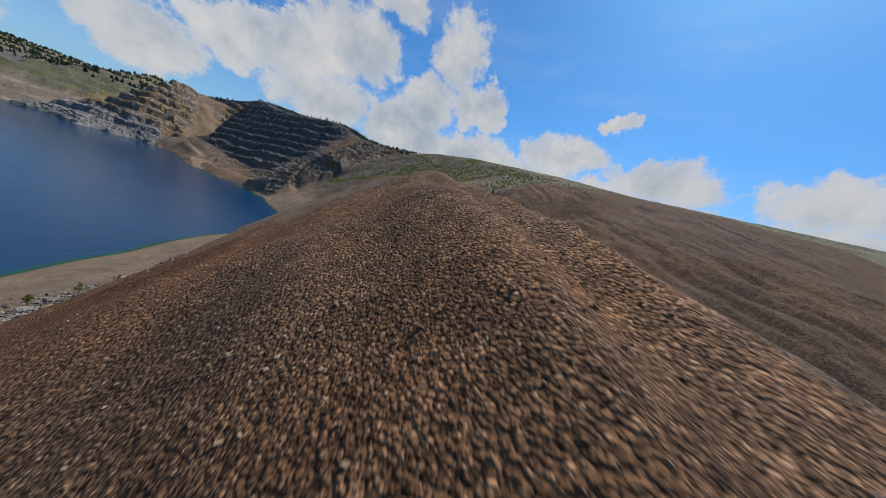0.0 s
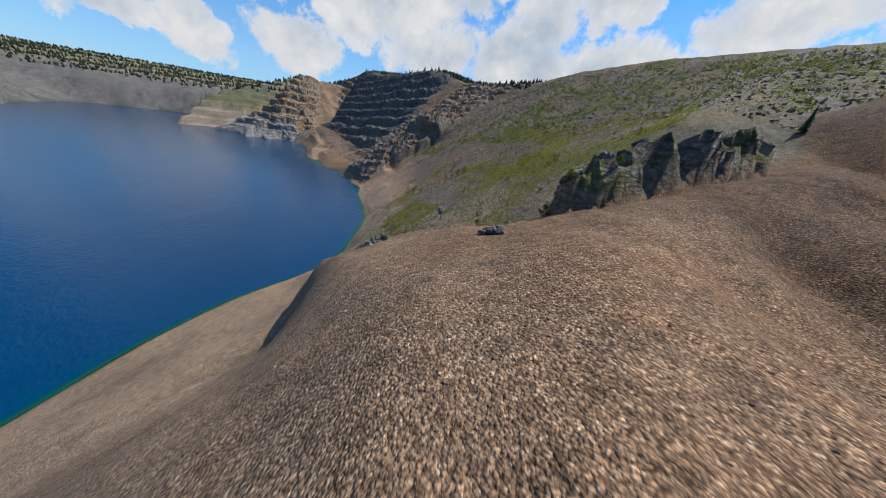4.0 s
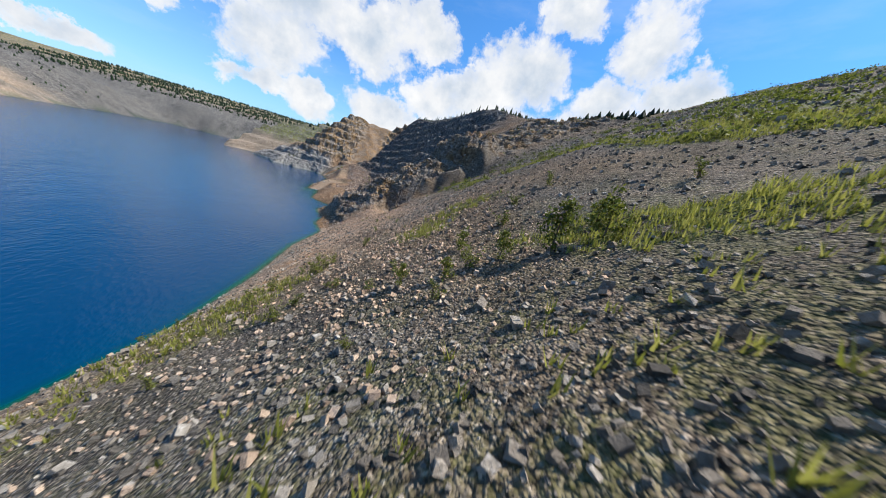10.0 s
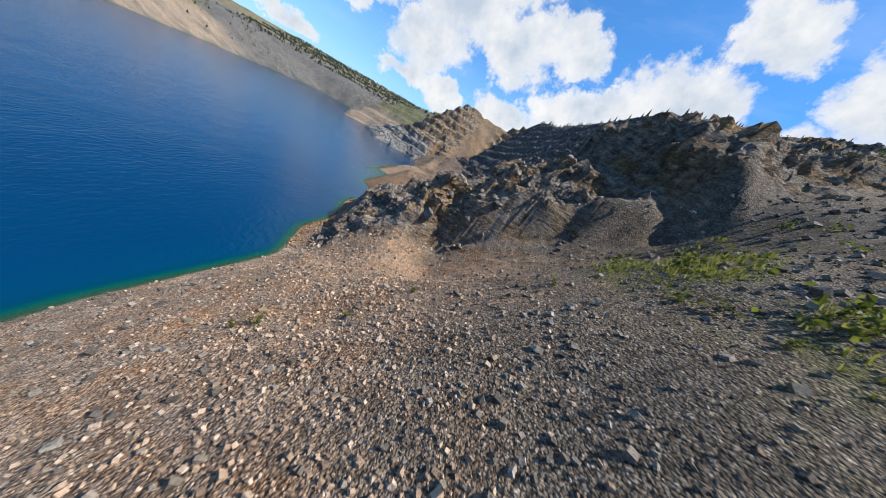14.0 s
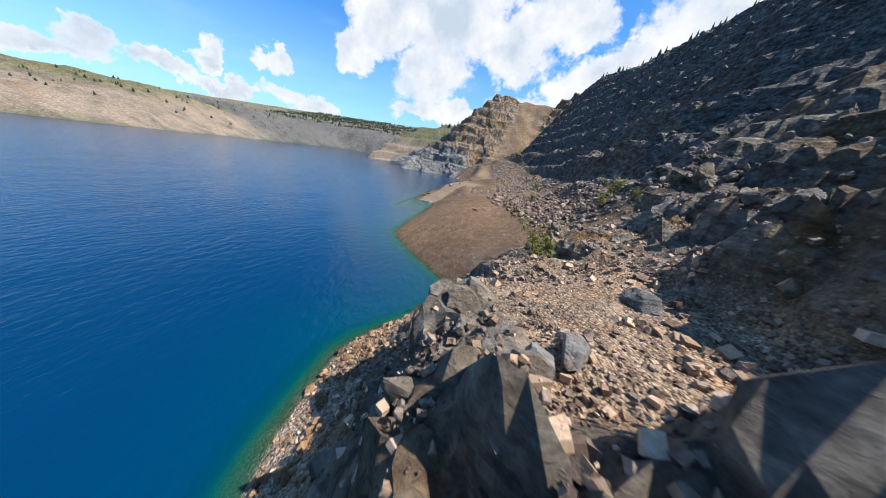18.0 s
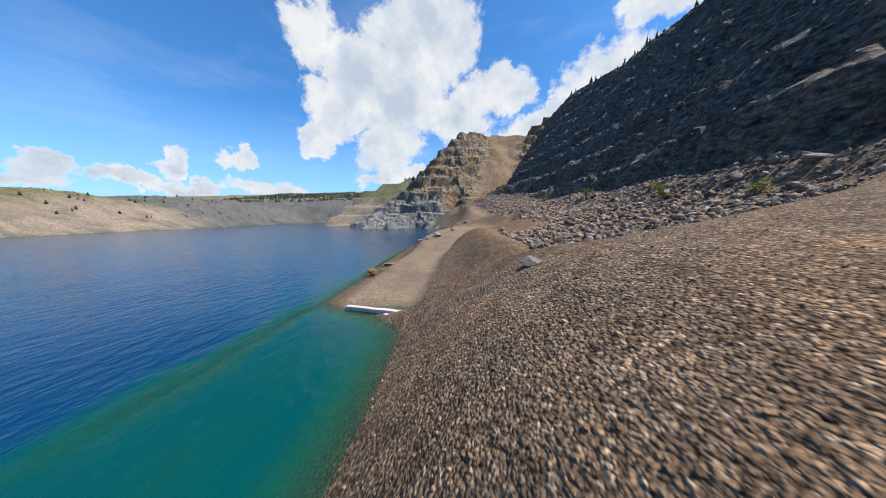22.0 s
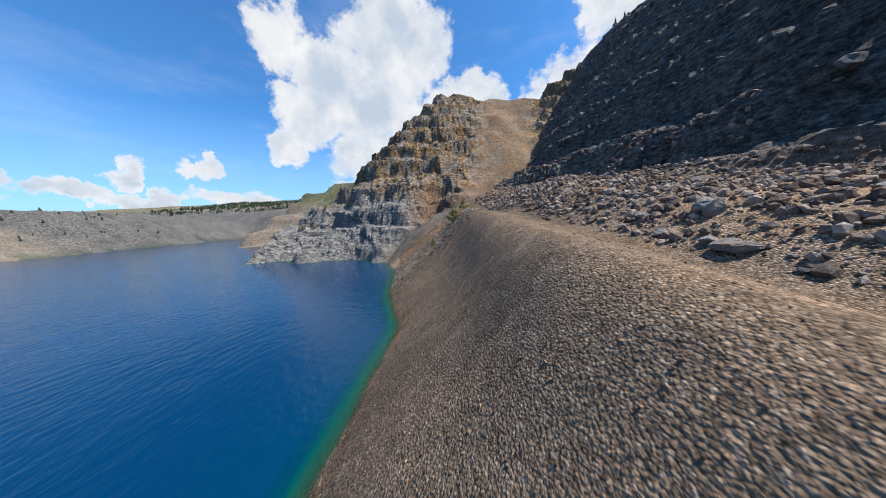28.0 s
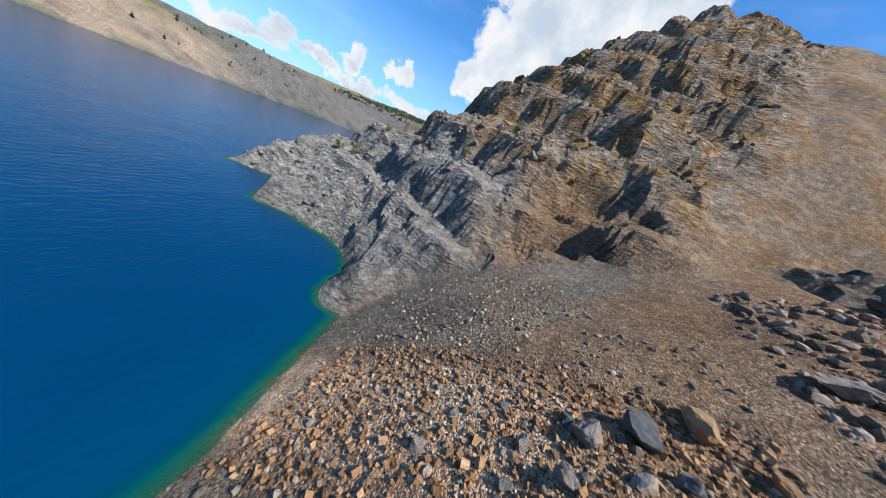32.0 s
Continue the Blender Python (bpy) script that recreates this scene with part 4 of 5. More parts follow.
put_rock("boulder", 107.6, 367.9, 1.3, 61, WHITE_ROCK, "white boulder at the edge of the rock field", 0.6, 10, 0.15)
put_rock("boulder", 111.5, 378.8, 1.9, 62, BOULDER, "large dark grey block at the edge of the rock field", 0.6, 70, 0.15)
put_rock("boulder", 113.2, 335.2, 1.3, 63, RUST_ROCK, "flat brown block on the fan of gravel", 0.4, 0, 0.15, 1.4)
put_rock("boulder", 114.9, 288.3, 1.7, 64, WHITE_ROCK, "white block on the broken rock of the headland", 0.8, 30, 0.15)
put_rock("boulder", 116.2, 288.9, 1.5, 65, WHITE_ROCK, "white block on the broken rock of the headland", 0.6, 80, 0.15)

# boulders that can be told apart: build some shapes once, then copies
kinds = []
for k in range(9):
    v, f = rock_shape(100 + k, 2 if k % 2 else 3, 0.65)
    me = raw_mesh("boulder", v * 0.5, f)
    me.materials.append((BOULDER, BOULDER, WHITE_ROCK, BOULDER, RUST_ROCK, DARK_ROCK, BOULDER, BOULDER, DARK_ROCK)[k])
    kinds.append(me)


def strew(n, seed, sampler, smin, smax, name, label, group, power=2.5):
    r = np.random.default_rng(seed)
    x, y = sampler(r, n)
    z, c, _ = on_ground(x, y)
    size = smin + (smax - smin) * r.random(n) ** power
    for k in range(n):
        if z[k] < 0.05:
            continue
        ob = new(name, kinds[r.integers(len(kinds))])
        ob.matrix_basis = pose(x[k], y[k], z[k] + size[k] * 0.08, r.normal(0, 14), r.normal(0, 14), r.uniform(0, 360)) @ Matrix.Diagonal((size[k], size[k], size[k] * r.uniform(0.7, 1.2), 1))
        tagged(ob, label, "rock", group)


strew(60, 5, lambda r, n: (r.uniform(112, 142, n), r.uniform(376, 400, n)), 0.7, 2.4, "boulder", "angular grey and tan boulder in the rock field", "boulders of the rock field")
strew(45, 15, lambda r, n: (r.uniform(124, 144, n), r.uniform(400, 446, n)), 0.7, 2.4, "boulder", "angular grey and tan boulder in the rock field", "boulders of the rock field")
strew(55, 6, lambda r, n: (r.uniform(123, 146, n), r.uniform(446, 505, n)), 0.7, 2.4, "boulder", "angular grey boulder in the rock field below the pit wall", "boulders of the rock field")
strew(20, 7, lambda r, n: (r.uniform(105, 119, n), r.uniform(514, 533, n)), 0.4, 1.1, "boulder", "grey boulder in a band of rubble", "boulders of the rubble band")
strew(22, 8, lambda r, n: (r.uniform(106, 122, n), r.uniform(500, 552, n)), 0.35, 0.9, "boulder", "small boulder on the gravel slope", "boulders of the rubble band")
strew(32, 9, lambda r, n: (r.uniform(110, 120, n), r.uniform(297, 312, n)), 0.3, 1.1, "boulder", "pale broken block between headland and gravel fan", "blocks below the headland")
strew(52, 10, lambda r, n: (6 + r.normal(0, 3.5, n), 61 + r.normal(0, 3.5, n)), 0.4, 1.7, "boulder", "pale grey block in a patch of rubble by the lake", "blocks on the lakeside slope")
strew(34, 13, lambda r, n: (r.uniform(106, 122, n), r.uniform(536.5, 544, n)), 0.4, 1.7, "boulder", "angular boulder in a rusty strip of rubble", "heaped boulders", 1.8)
strew(12, 12, lambda r, n: (r.uniform(98, 150, n), r.uniform(100, 240, n)), 0.35, 0.9, "boulder", "loose grey block on the scree", "blocks on the scree")


# ---------------------------------------------------------------- timber at the water
def beam(name, a, b_, w, h, label):
    a, b_ = Vector(a), Vector(b_)
    bm = bmesh.new()
    bmesh.ops.create_cube(bm, size=1.0)
    length = (b_ - a).length
    for v in bm.verts:
        v.co = Vector((v.co.x * length, v.co.y * w, v.co.z * h))
    bmesh.ops.subdivide_edges(bm, edges=[e for e in bm.edges if abs(e.verts[0].co.x - e.verts[1].co.x) > 0.5], cuts=9)
    for v in bm.verts:
        v.co += Vector((0, 0.05 * noise.noise(v.co * 0.8), 0.04 * noise.noise(v.co * 0.9 + Vector((5, 0, 0)))))
    bmesh.ops.bevel(bm, geom=list(bm.edges), offset=0.03, segments=1, affect="EDGES")
    me = bpy.data.meshes.new(name)
    bm.to_mesh(me)
    bm.free()
    me.materials.append(TIMBER)
    ob = new(name, me)
    d = b_ - a
    ob.matrix_basis = Matrix.Translation((a + b_) / 2) @ d.to_track_quat("X", "Z").to_matrix().to_4x4()
    return tagged(ob, label, "timber")


def blocks(name, pos, size, seed, mat, label, lean=0.25, level=2, category="rock", kinds_n=10):
    """Angular blocks set into a face or a slope, joined. size: one row of three lengths for each."""
    r = np.random.default_rng(seed)
    n = len(pos)
    pick_k = r.integers(kinds_n, size=n)
    rot = turn_matrices(r, n, lean)
    vs, fs, off = [], [], 0
    for k in range(kinds_n):
        m = np.where(pick_k == k)[0]
        if not len(m):
            continue
        v, f = rock_shape(seed * 50 + k, level, 1.0, 12, 0.3)
        w = np.einsum("nij,nkj->nki", rot[m], v[None] * size[m][:, None] * 0.5) + pos[m][:, None]
        vs.append(w.reshape(-1, 3))
        fs.append((f[None] + (np.arange(len(m)) * len(v))[:, None, None]).reshape(-1, 3) + off)
        off += len(m) * len(v)
    ob = new(name, raw_mesh(name, np.concatenate(vs), np.concatenate(fs)))
    ob.data.materials.append(mat)
    return tagged(ob, label, category, kind="stuff")


def cliff_material(name, stops, scale=0.5):
    m, t, b = material(name, 0.92, 0.2)
    geo = node(t, "ShaderNodeNewGeometry")
    mp = node(t, "ShaderNodeMapping", i0=geo.outputs["Position"])
    mp.inputs["Scale"].default_value = (0.7, 0.7, 1.5)
    mp.inputs["Rotation"].default_value = (0.25, 0.35, 0.0)
    n = noise_tex(t, mp.outputs[0], 0.9, 10, 0.73)
    n2 = noise_tex(t, geo.outputs["Position"], scale, 6, 0.65)
    k = mth(t, "ADD", mth(t, "MULTIPLY", n, 0.75), mth(t, "MULTIPLY", mth(t, "ADD", n2, mth(t, "MULTIPLY", geo.outputs["Random Per Island"], 0.3)), 0.3))
    t.links.new(mix(t, 1.0, ramp(t, k, *stops), (0.85, 0.85, 0.85), "MULTIPLY"), b.inputs["Base Color"])
    bump = node(t, "ShaderNodeBump", Strength=0.9, Distance=0.8, Height=n)
    t.links.new(bump.outputs[0], b.inputs["Normal"])
    return m


WALL_ROCK = cliff_material("wall_rock", [(0.34, (0.016, 0.016, 0.017)), (0.5, (0.085, 0.082, 0.079)), (0.64, (0.2, 0.19, 0.176)), (0.82, (0.44, 0.425, 0.4))])
HEAD_ROCK = cliff_material("head_rock", [(0.36, (0.035, 0.03, 0.026)), (0.5, (0.16, 0.13, 0.1)), (0.62, (0.31, 0.25, 0.19)), (0.82, (0.56, 0.51, 0.45))])
SPUR_ROCK = cliff_material("spur_rock", [(0.34, (0.045, 0.034, 0.025)), (0.5, (0.15, 0.11, 0.072)), (0.64, (0.27, 0.205, 0.14)), (0.85, (0.48, 0.43, 0.37))])
PALE_ROCK = cliff_material("pale_rock", [(0.34, (0.05, 0.048, 0.046)), (0.52, (0.18, 0.172, 0.16)), (0.66, (0.32, 0.31, 0.29)), (0.85, (0.55, 0.53, 0.5))])


def on_face(n, seed, box, test):
    r = np.random.default_rng(seed)
    x, y = r.uniform(box[0], box[1], n), r.uniform(box[2], box[3], n)
    z, c, w = on_ground(x, y)
    k = test(x, y, z, c, w) & (z > 0.2)
    return np.stack([x, y, z], -1)[k], r


def sized(r, n, lo, hi, power, shape):
    return (lo + (hi - lo) * r.random(n) ** power)[:, None] * np.array(shape) * r.uniform(0.75, 1.3, (n, 3))


# ledges of the pit wall: rows of blocks along each bench edge
rl = np.random.default_rng(140)
rows_p = []
for level_z in np.arange(16, 122, 5.2):
    for yy in np.arange(332, 660, 7.0):
        yj = yy + rl.uniform(-2, 2)
        row = int(np.clip(np.searchsorted(YS, yj), 0, len(YS) - 1))
        start = int(np.searchsorted(XS, 140))
        zz = GRID["z"][row, start:]
        if rl.random() < 0.3 or zz.max() < level_z + 3:
            continue
        col = start + int(np.argmax(zz > level_z + rl.uniform(-1.5, 1.5)))
        if GRID["c"]["spur"][row, col] < 0.5:
            rows_p.append((XS[col], yj, GRID["z"][row, col] - 0.4))
rows_p = np.array(rows_p)
blocks("ledge_rocks", rows_p, sized(rl, len(rows_p), 0.8, 2.8, 2.0, (0.9, 1.3, 0.85)), 3, WALL_ROCK, "dark broken ledges of the benched pit wall", 0.18)
pp, rr = on_face(1900, 141, (146, 236, 256, 640), lambda x, y, z, c, w: (c["wall"] > 0.5) & (c["spur"] < 0.5))
blocks("wall_rocks", pp, sized(rr, len(pp), 0.5, 2.2, 2.5, (1, 1.1, 0.85)), 4, WALL_ROCK, "dark rubble and blocks on the benches of the pit wall", 0.4)
pp, rr = on_face(1300, 142, (60, 215, 574, 655), lambda x, y, z, c, w: (c["spur"] > 0.6) & (z > 24) & (c["gully"] < 0.4))
blocks("cliff_rocks", pp, sized(rr, len(pp), 0.5, 2.0, 2.2, (1.1, 1, 0.9)), 5, SPUR_ROCK, "rusty broken rock of the warm cliff", 0.3)
pp, rr = on_face(1000, 143, (28, 100, 568, 640), lambda x, y, z, c, w: (c["spur"] > 0.6) & (z < 36))
blocks("cliff_rocks", pp, sized(rr, len(pp), 0.5, 1.9, 2.2, (1.1, 1, 0.9)), 6, PALE_ROCK, "pale grey broken rock at the foot of the spur", 0.3)
pp, rr = on_face(2000, 144, (104, 170, 250, 318), lambda x, y, z, c, w: ((c["head"] > 0.4) | (c["wall"] > 0.5)) & (c["bench"] < 0.3))
blocks("headland_rocks", pp, sized(rr, len(pp), 0.4, 1.7, 2.6, (1.2, 1, 0.9)), 7, HEAD_ROCK, "rusty and grey broken rock of the headland", 0.6, 2)
pp, rr = on_face(900, 145, (78, 128, 60, 88), lambda x, y, z, c, w: (c["crag"] > 0.35) & (y > 75.8 - 0.2 * (x - 92)))
blocks("crag_rocks", pp, sized(rr, len(pp), 0.4, 1.8, 2.0, (1.2, 1, 0.95)), 8, WALL_ROCK, "dark and rusty rock of a crag above the gravel", 0.5, 2)
pp, rr = on_face(420, 146, (70, 90, 120, 143), lambda x, y, z, c, w: c["crag"] > 0.3)
blocks("crag_rocks", pp, sized(rr, len(pp), 0.5, 2.0, 2.0, (1, 1, 1.1)), 9, WALL_ROCK, "dark rock of a small crag over the shore", 0.4, 2)
# outcrops that stand out by themselves
for k, (ox, oy, sz, tall) in enumerate([(121.5, 262, 5.0, 0.8), (124.5, 257, 5.5, 0.8), (118.5, 257.5, 4.2, 0.9), (129, 253, 6.0, 0.9), (127, 266, 6.5, 0.7), (132, 262, 6.0, 0.8), (136, 254, 6.5, 0.8), (120, 272, 2.6, 0.7), (125, 277, 5.0, 0.7), (131, 274, 6.0, 0.7), (119.5, 284, 2.2, 0.8), (126, 288, 5.5, 0.8), (120.6, 293, 5.0, 0.7), (120.5, 301, 3.4, 0.9), (125, 303, 5.0, 0.9), (130, 298, 6.0, 0.9), (112.4, 308.6, 4.2, 1.3), (113.4, 310.6, 3.0, 1.2), (112.9, 306.6, 2.6, 1.0), (133, 308, 6.0, 0.9), (138, 316, 6.5, 0.9)]):
    put_rock("rock_outcrop", ox, oy, sz * 0.42, 500 + k, HEAD_ROCK if k % 3 else WALL_ROCK, "angular rock outcrop of the broken headland" if k % 3 else "dark rock outcrop of the broken headland", tall, 37 * k, 0.42, 1.25, "outcrops of the headland", 4)
for k, (ox, oy, sz, tall) in enumerate([(86.2, 78.6, 2.4, 1.0), (89, 77.5, 2.6, 1.0), (92.5, 77, 2.8, 1.0), (96.5, 76, 3.0, 1.0), (102, 74.5, 3.0, 1.0), (108, 73, 3.0, 0.9), (76.5, 130, 3.6, 1.1), (78.5, 126.5, 3.0, 1.2), (75.5, 125, 2.6, 1.1)]):
    put_rock("rock_outcrop", ox, oy, sz * 0.6, 540 + k, WALL_ROCK if k % 2 else HEAD_ROCK, "jagged dark rock outcrop above the gravel" if k % 2 else "jagged rusty rock outcrop above the gravel", tall, 53 * k, 0.35, 1.2, "outcrops beside the gravel mound", 4)

beam("timber_beam", (93.9, 375.3, 0.14), (100.6, 373.0, 0.24), 0.42, 0.36, "bleached timber beam laid across the track at the water")
beam("timber_beam", (97.6, 373.5, 0.06), (100.5, 372.5, 0.16), 0.3, 0.26, "shorter bleached timber lying in front of the beam")


# ---------------------------------------------------------------- plants
def tube(points, radii, sides=5):
    v, f = [], []
    for k, (p, r) in enumerate(zip(points, radii)):
        for s in range(sides):
            a = 2 * math.pi * s / sides
            v.append((p[0] + r * math.cos(a), p[1] + r * math.sin(a), p[2]))
        if k:
            for s in range(sides):
                i, j = (k - 1) * sides + s, (k - 1) * sides + (s + 1) % sides
                f.append((i, j, j + sides, i + sides))
    return v, f


def leaves(r, centres, spread, count, size):
    c = centres[r.integers(len(centres), size=count)] + r.normal(0, 1, (count, 3)) * spread
    m = turn_matrices(r, count, 0.9)
    quad = np.array([(-0.5, 0, 0), (0, -0.32, 0.08), (0.5, 0, 0), (0, 0.32, 0.08)])
    s = size * r.uniform(0.6, 1.3, count)
    v = np.einsum("nij,kj->nki", m, quad) * s[:, None, None] + c[:, None]
    f = np.arange(count * 4).reshape(-1, 4)
    return v.reshape(-1, 3), f


def bush_kind(seed, tall):
    """A one-metre shrub or sapling: stems and leaves."""
    r = np.random.default_rng(seed)
    sv, sf, tips = [], [], []
    stems = 1 if tall > 1.4 else r.integers(4, 7)
    for k in range(stems):
        lean = r.normal(0, 0.05 if stems == 1 else 0.28, 2)
        base = r.normal(0, 0.02 if stems == 1 else 0.07, 2)
        pts, rad = [], []
        h = r.uniform(0.75, 1.0)
        for q in range(6):
            u = q / 5
            pts.append((base[0] + lean[0] * u * u, base[1] + lean[1] * u * u, u * h - 0.06))
            rad.append(0.022 * (1 - 0.85 * u))
            if q:
                tips.append(pts[-1])
        v, f = tube(pts, rad)
        sf += [tuple(i + len(sv) for i in q) for q in f]
        sv += v
        for q in range(9 if stems == 1 else 3):
            u = r.uniform(0.15, 0.95)
            a = r.uniform(0, 2 * math.pi)
            reach = (0.34 if stems == 1 else 0.2) * (1.05 - u) + 0.05
            p0 = np.array((base[0] + lean[0] * u * u, base[1] + lean[1] * u * u, u * h - 0.06))
            p1 = p0 + np.array((math.cos(a) * reach, math.sin(a) * reach, reach * 0.55))
            v, f = tube([p0, (p0 + p1) / 2 + (0, 0, 0.01), p1], [0.009, 0.006, 0.002], 4)
            sf += [tuple(i + len(sv) for i in w) for w in f]
            sv += v
            tips += [p1, (p0 + p1) / 2]
    lv, lf = leaves(r, np.array(tips, float), np.array([0.055, 0.055, 0.05]), 520 if tall > 1.4 else 380, 0.075)
    a, b_ = raw_mesh("stem", sv, sf, False), raw_mesh("foliage", lv, lf)
    a.materials.append(BARK)
    b_.materials.append(LEAF)
    return a, b_


BUSHES, SAPLINGS = [bush_kind(200 + k, 1.0) for k in range(5)], [bush_kind(300 + k, 2.0) for k in range(3)]


def plant(x, y, size, seed, kind, label, group, name, wide=1.0):
    r = np.random.default_rng(seed)
    stems, foliage = kind
    root = new(name)
    root.matrix_basis = pose(x, y, height(x, y), 0, 0, r.uniform(0, 360)) @ Matrix.Diagonal((size * wide, size * wide, size, 1))
    part("stem", stems, None, root)
    part("foliage", foliage, None, root)
    return tagged(root, label, "bush", group)


for k, (px_, py_, s) in enumerate([(4.5, 65.5, 1.9), (8.6, 66.5, 1.7), (12.0, 66.0, 1.5), (121.3, 150.7, 3.2), (123.6, 149.9, 3.0), (125.2, 151.8, 2.4), (119.3, 152.1, 2.0), (117.8, 152.6, 1.5), (116.3, 152.4, 1.7), (114.4, 153.5, 1.6), (118.8, 156.0, 1.8), (114.8, 157.1, 0.9), (113.0, 155.2, 0.9), (115.4, 150.9, 1.0), (81.3, 89.5, 1.9), (85.0, 78.8, 2.4), (83.4, 79.6, 2.2), (88.6, 75.4, 1.8)]):
    plant(px_, py_, s, 700 + k, SAPLINGS[k % 3] if s > 1.5 else BUSHES[k % 5], "young green birch growing on the grey scree" if s > 1.5 else "low green bush growing on the grey scree", "bushes of the scree slope", "birch_sapling" if s > 1.5 else "bush", 0.9 if s > 1.5 else 1.1)
for k, (px_, py_, s) in enumerate([(111.3, 158.8, 1.0), (109.0, 158.6, 1.1), (106.2, 160.4, 1.0), (131.0, 162.8, 1.6), (126.0, 161.3, 1.4), (121.2, 185.3, 0.9), (117.6, 184.0, 0.9), (149.3, 187.0, 2.2), (120.4, 200.6, 0.9), (122.8, 200.1, 0.9), (151.7, 203.6, 1.6), (126.0, 223.5, 0.8), (119.7, 221.7, 0.8), (120.9, 222.2, 1.0), (129.9, 227.5, 0.8), (139.7, 226.6, 1.0), (72.2, 97.0, 1.3), (77.0, 104.0, 1.2), (80.0, 110.0, 1.4), (113.2, 302.6, 1.1), (105.0, 424.0, 0.6), (104.6, 524.1, 0.9)]):
    plant(px_, py_, s, 740 + k, BUSHES[k % 5], "low green bush growing among stones", "bushes of the scree slope", "bush", 1.15)
for px_, py_, s in ((111.8, 520.7, 3.7), (115.2, 526.1, 3.0), (112.6, 523.4, 2.2), (106.9, 519.6, 1.9)):
    plant(px_, py_, s, int(px_ * 7), SAPLINGS[1], "dark green sapling in a band of rubble", "saplings in the rubble band", "birch_sapling", 1.15)
r = np.random.default_rng(77)
cx, cy = r.uniform(80, 180, 7000), r.uniform(92, 240, 7000)
cz, cc, cw = on_ground(cx, cy)
gw = cw["grass"] * (cc["rock"] < 0.2) * (cz > 3)
band = gw * smooth(0.0, 0.4, fbm(cx, cy, 16.0, 2) + 0.15)
pick = np.where(r.random(7000) < band * 1.0)[0][:255]
for k in pick:
    plant(cx[k], cy[k], r.uniform(0.6, 1.7), 900 + int(k), BUSHES[k % 5], "low green bush growing on the grey scree", "bushes of the scree slope", "bush", r.uniform(0.9, 1.3))
for k, (px_, py_) in enumerate([(62, 588), (70, 590), (55, 597), (50, 592), (76, 584), (84, 588), (92, 590), (46, 590), (66, 602), (140, 452), (146, 468), (138, 396), (136, 382), (128, 352), (143, 428), (118, 301), (133, 318), (131, 322), (134, 326)]):
    plant(px_, py_, 1.9 + 0.5 * (k % 4), 1300 + k, BUSHES[k % 5], "green bush growing on bare rock", "bushes on the rock", "bush", 1.3)


def grass_tufts(name, n, seed, sampler, label, h=0.35):
    r = np.random.default_rng(seed)
    x, y = sampler(r, n)
    z, c, w = on_ground(x, y)
    w = w["grass"]
    keep = (r.random(n) < (w - 0.25) * 1.5) & (z > 0.6)
    x, y, z = x[keep], y[keep], z[keep]
    m, blades = len(x), 7
    a = r.uniform(0, 2 * np.pi, (m, blades))
    lean, hh = r.uniform(0.15, 0.7, (m, blades)), h * r.uniform(0.5, 1.3, (m, blades)) * r.uniform(0.6, 1.5, (m, 1))
    bx0, by0 = x[:, None] + r.normal(0, 0.1, (m, blades)), y[:, None] + r.normal(0, 0.1, (m, blades))
    wd = 0.045
    p0 = np.stack([bx0 - wd * np.sin(a), by0 + wd * np.cos(a), z[:, None] - 0.05 + 0 * a], -1)
    p1 = np.stack([bx0 + wd * np.sin(a), by0 - wd * np.cos(a), z[:, None] - 0.05 + 0 * a], -1)
    p2 = np.stack([bx0 + lean * hh * np.cos(a), by0 + lean * hh * np.sin(a), z[:, None] + hh], -1)
    v = np.stack([p0, p1, p2], 2).reshape(-1, 3)
    ob = new(name, raw_mesh(name, v, np.arange(len(v)).reshape(-1, 3)))
    ob.data.materials.append(GRASS)
    return tagged(ob, label, "grass", kind="stuff")


grass_tufts("grass", 85000, 31, lambda r, n: (r.uniform(76, 165, n), r.uniform(88, 236, n)), "yellow-green grass tufts between the stones of the scree", 0.4)


# shrubs too far up the slope to be told apart
r = np.random.default_rng(33)
ux, uy = r.uniform(128, 250, 5200), r.uniform(40, 330, 5200)
uz, uc, uw = on_ground(ux, uy)
keep = (r.random(5200) < 0.75 * uw["grass"] + 0.05) & (uc["mound"] < 0.3) & (uc["wall"] < 0.5) & (ux > 150 - 0.1 * (uy - 150))
tops = np.stack([ux, uy, uz + 0.4], -1)[keep]
lv, lf = leaves(r, tops, np.array([0.6, 0.6, 0.35]), len(tops) * 26, 0.5)
shrubs = new("far_shrubs", raw_mesh("far_shrubs", lv, lf))
shrubs.data.materials.append(LEAF)
tagged(shrubs, "yellow-green shrubs scattered over the upper scree", "shrubs", kind="stuff")
ux, uy = r.uniform(150, 245, 9000), r.uniform(60, 250, 9000)
uz, uc, _ = on_ground(ux, uy)
ok = uc["mound"] < 0.3
chips("scree_stones", np.stack([ux, uy, uz], -1)[ok], 0.35 + 1.0 * r.random(ok.sum()) ** 4, 11, GREY_STONE, "grey stones on the upper scree", "scree")

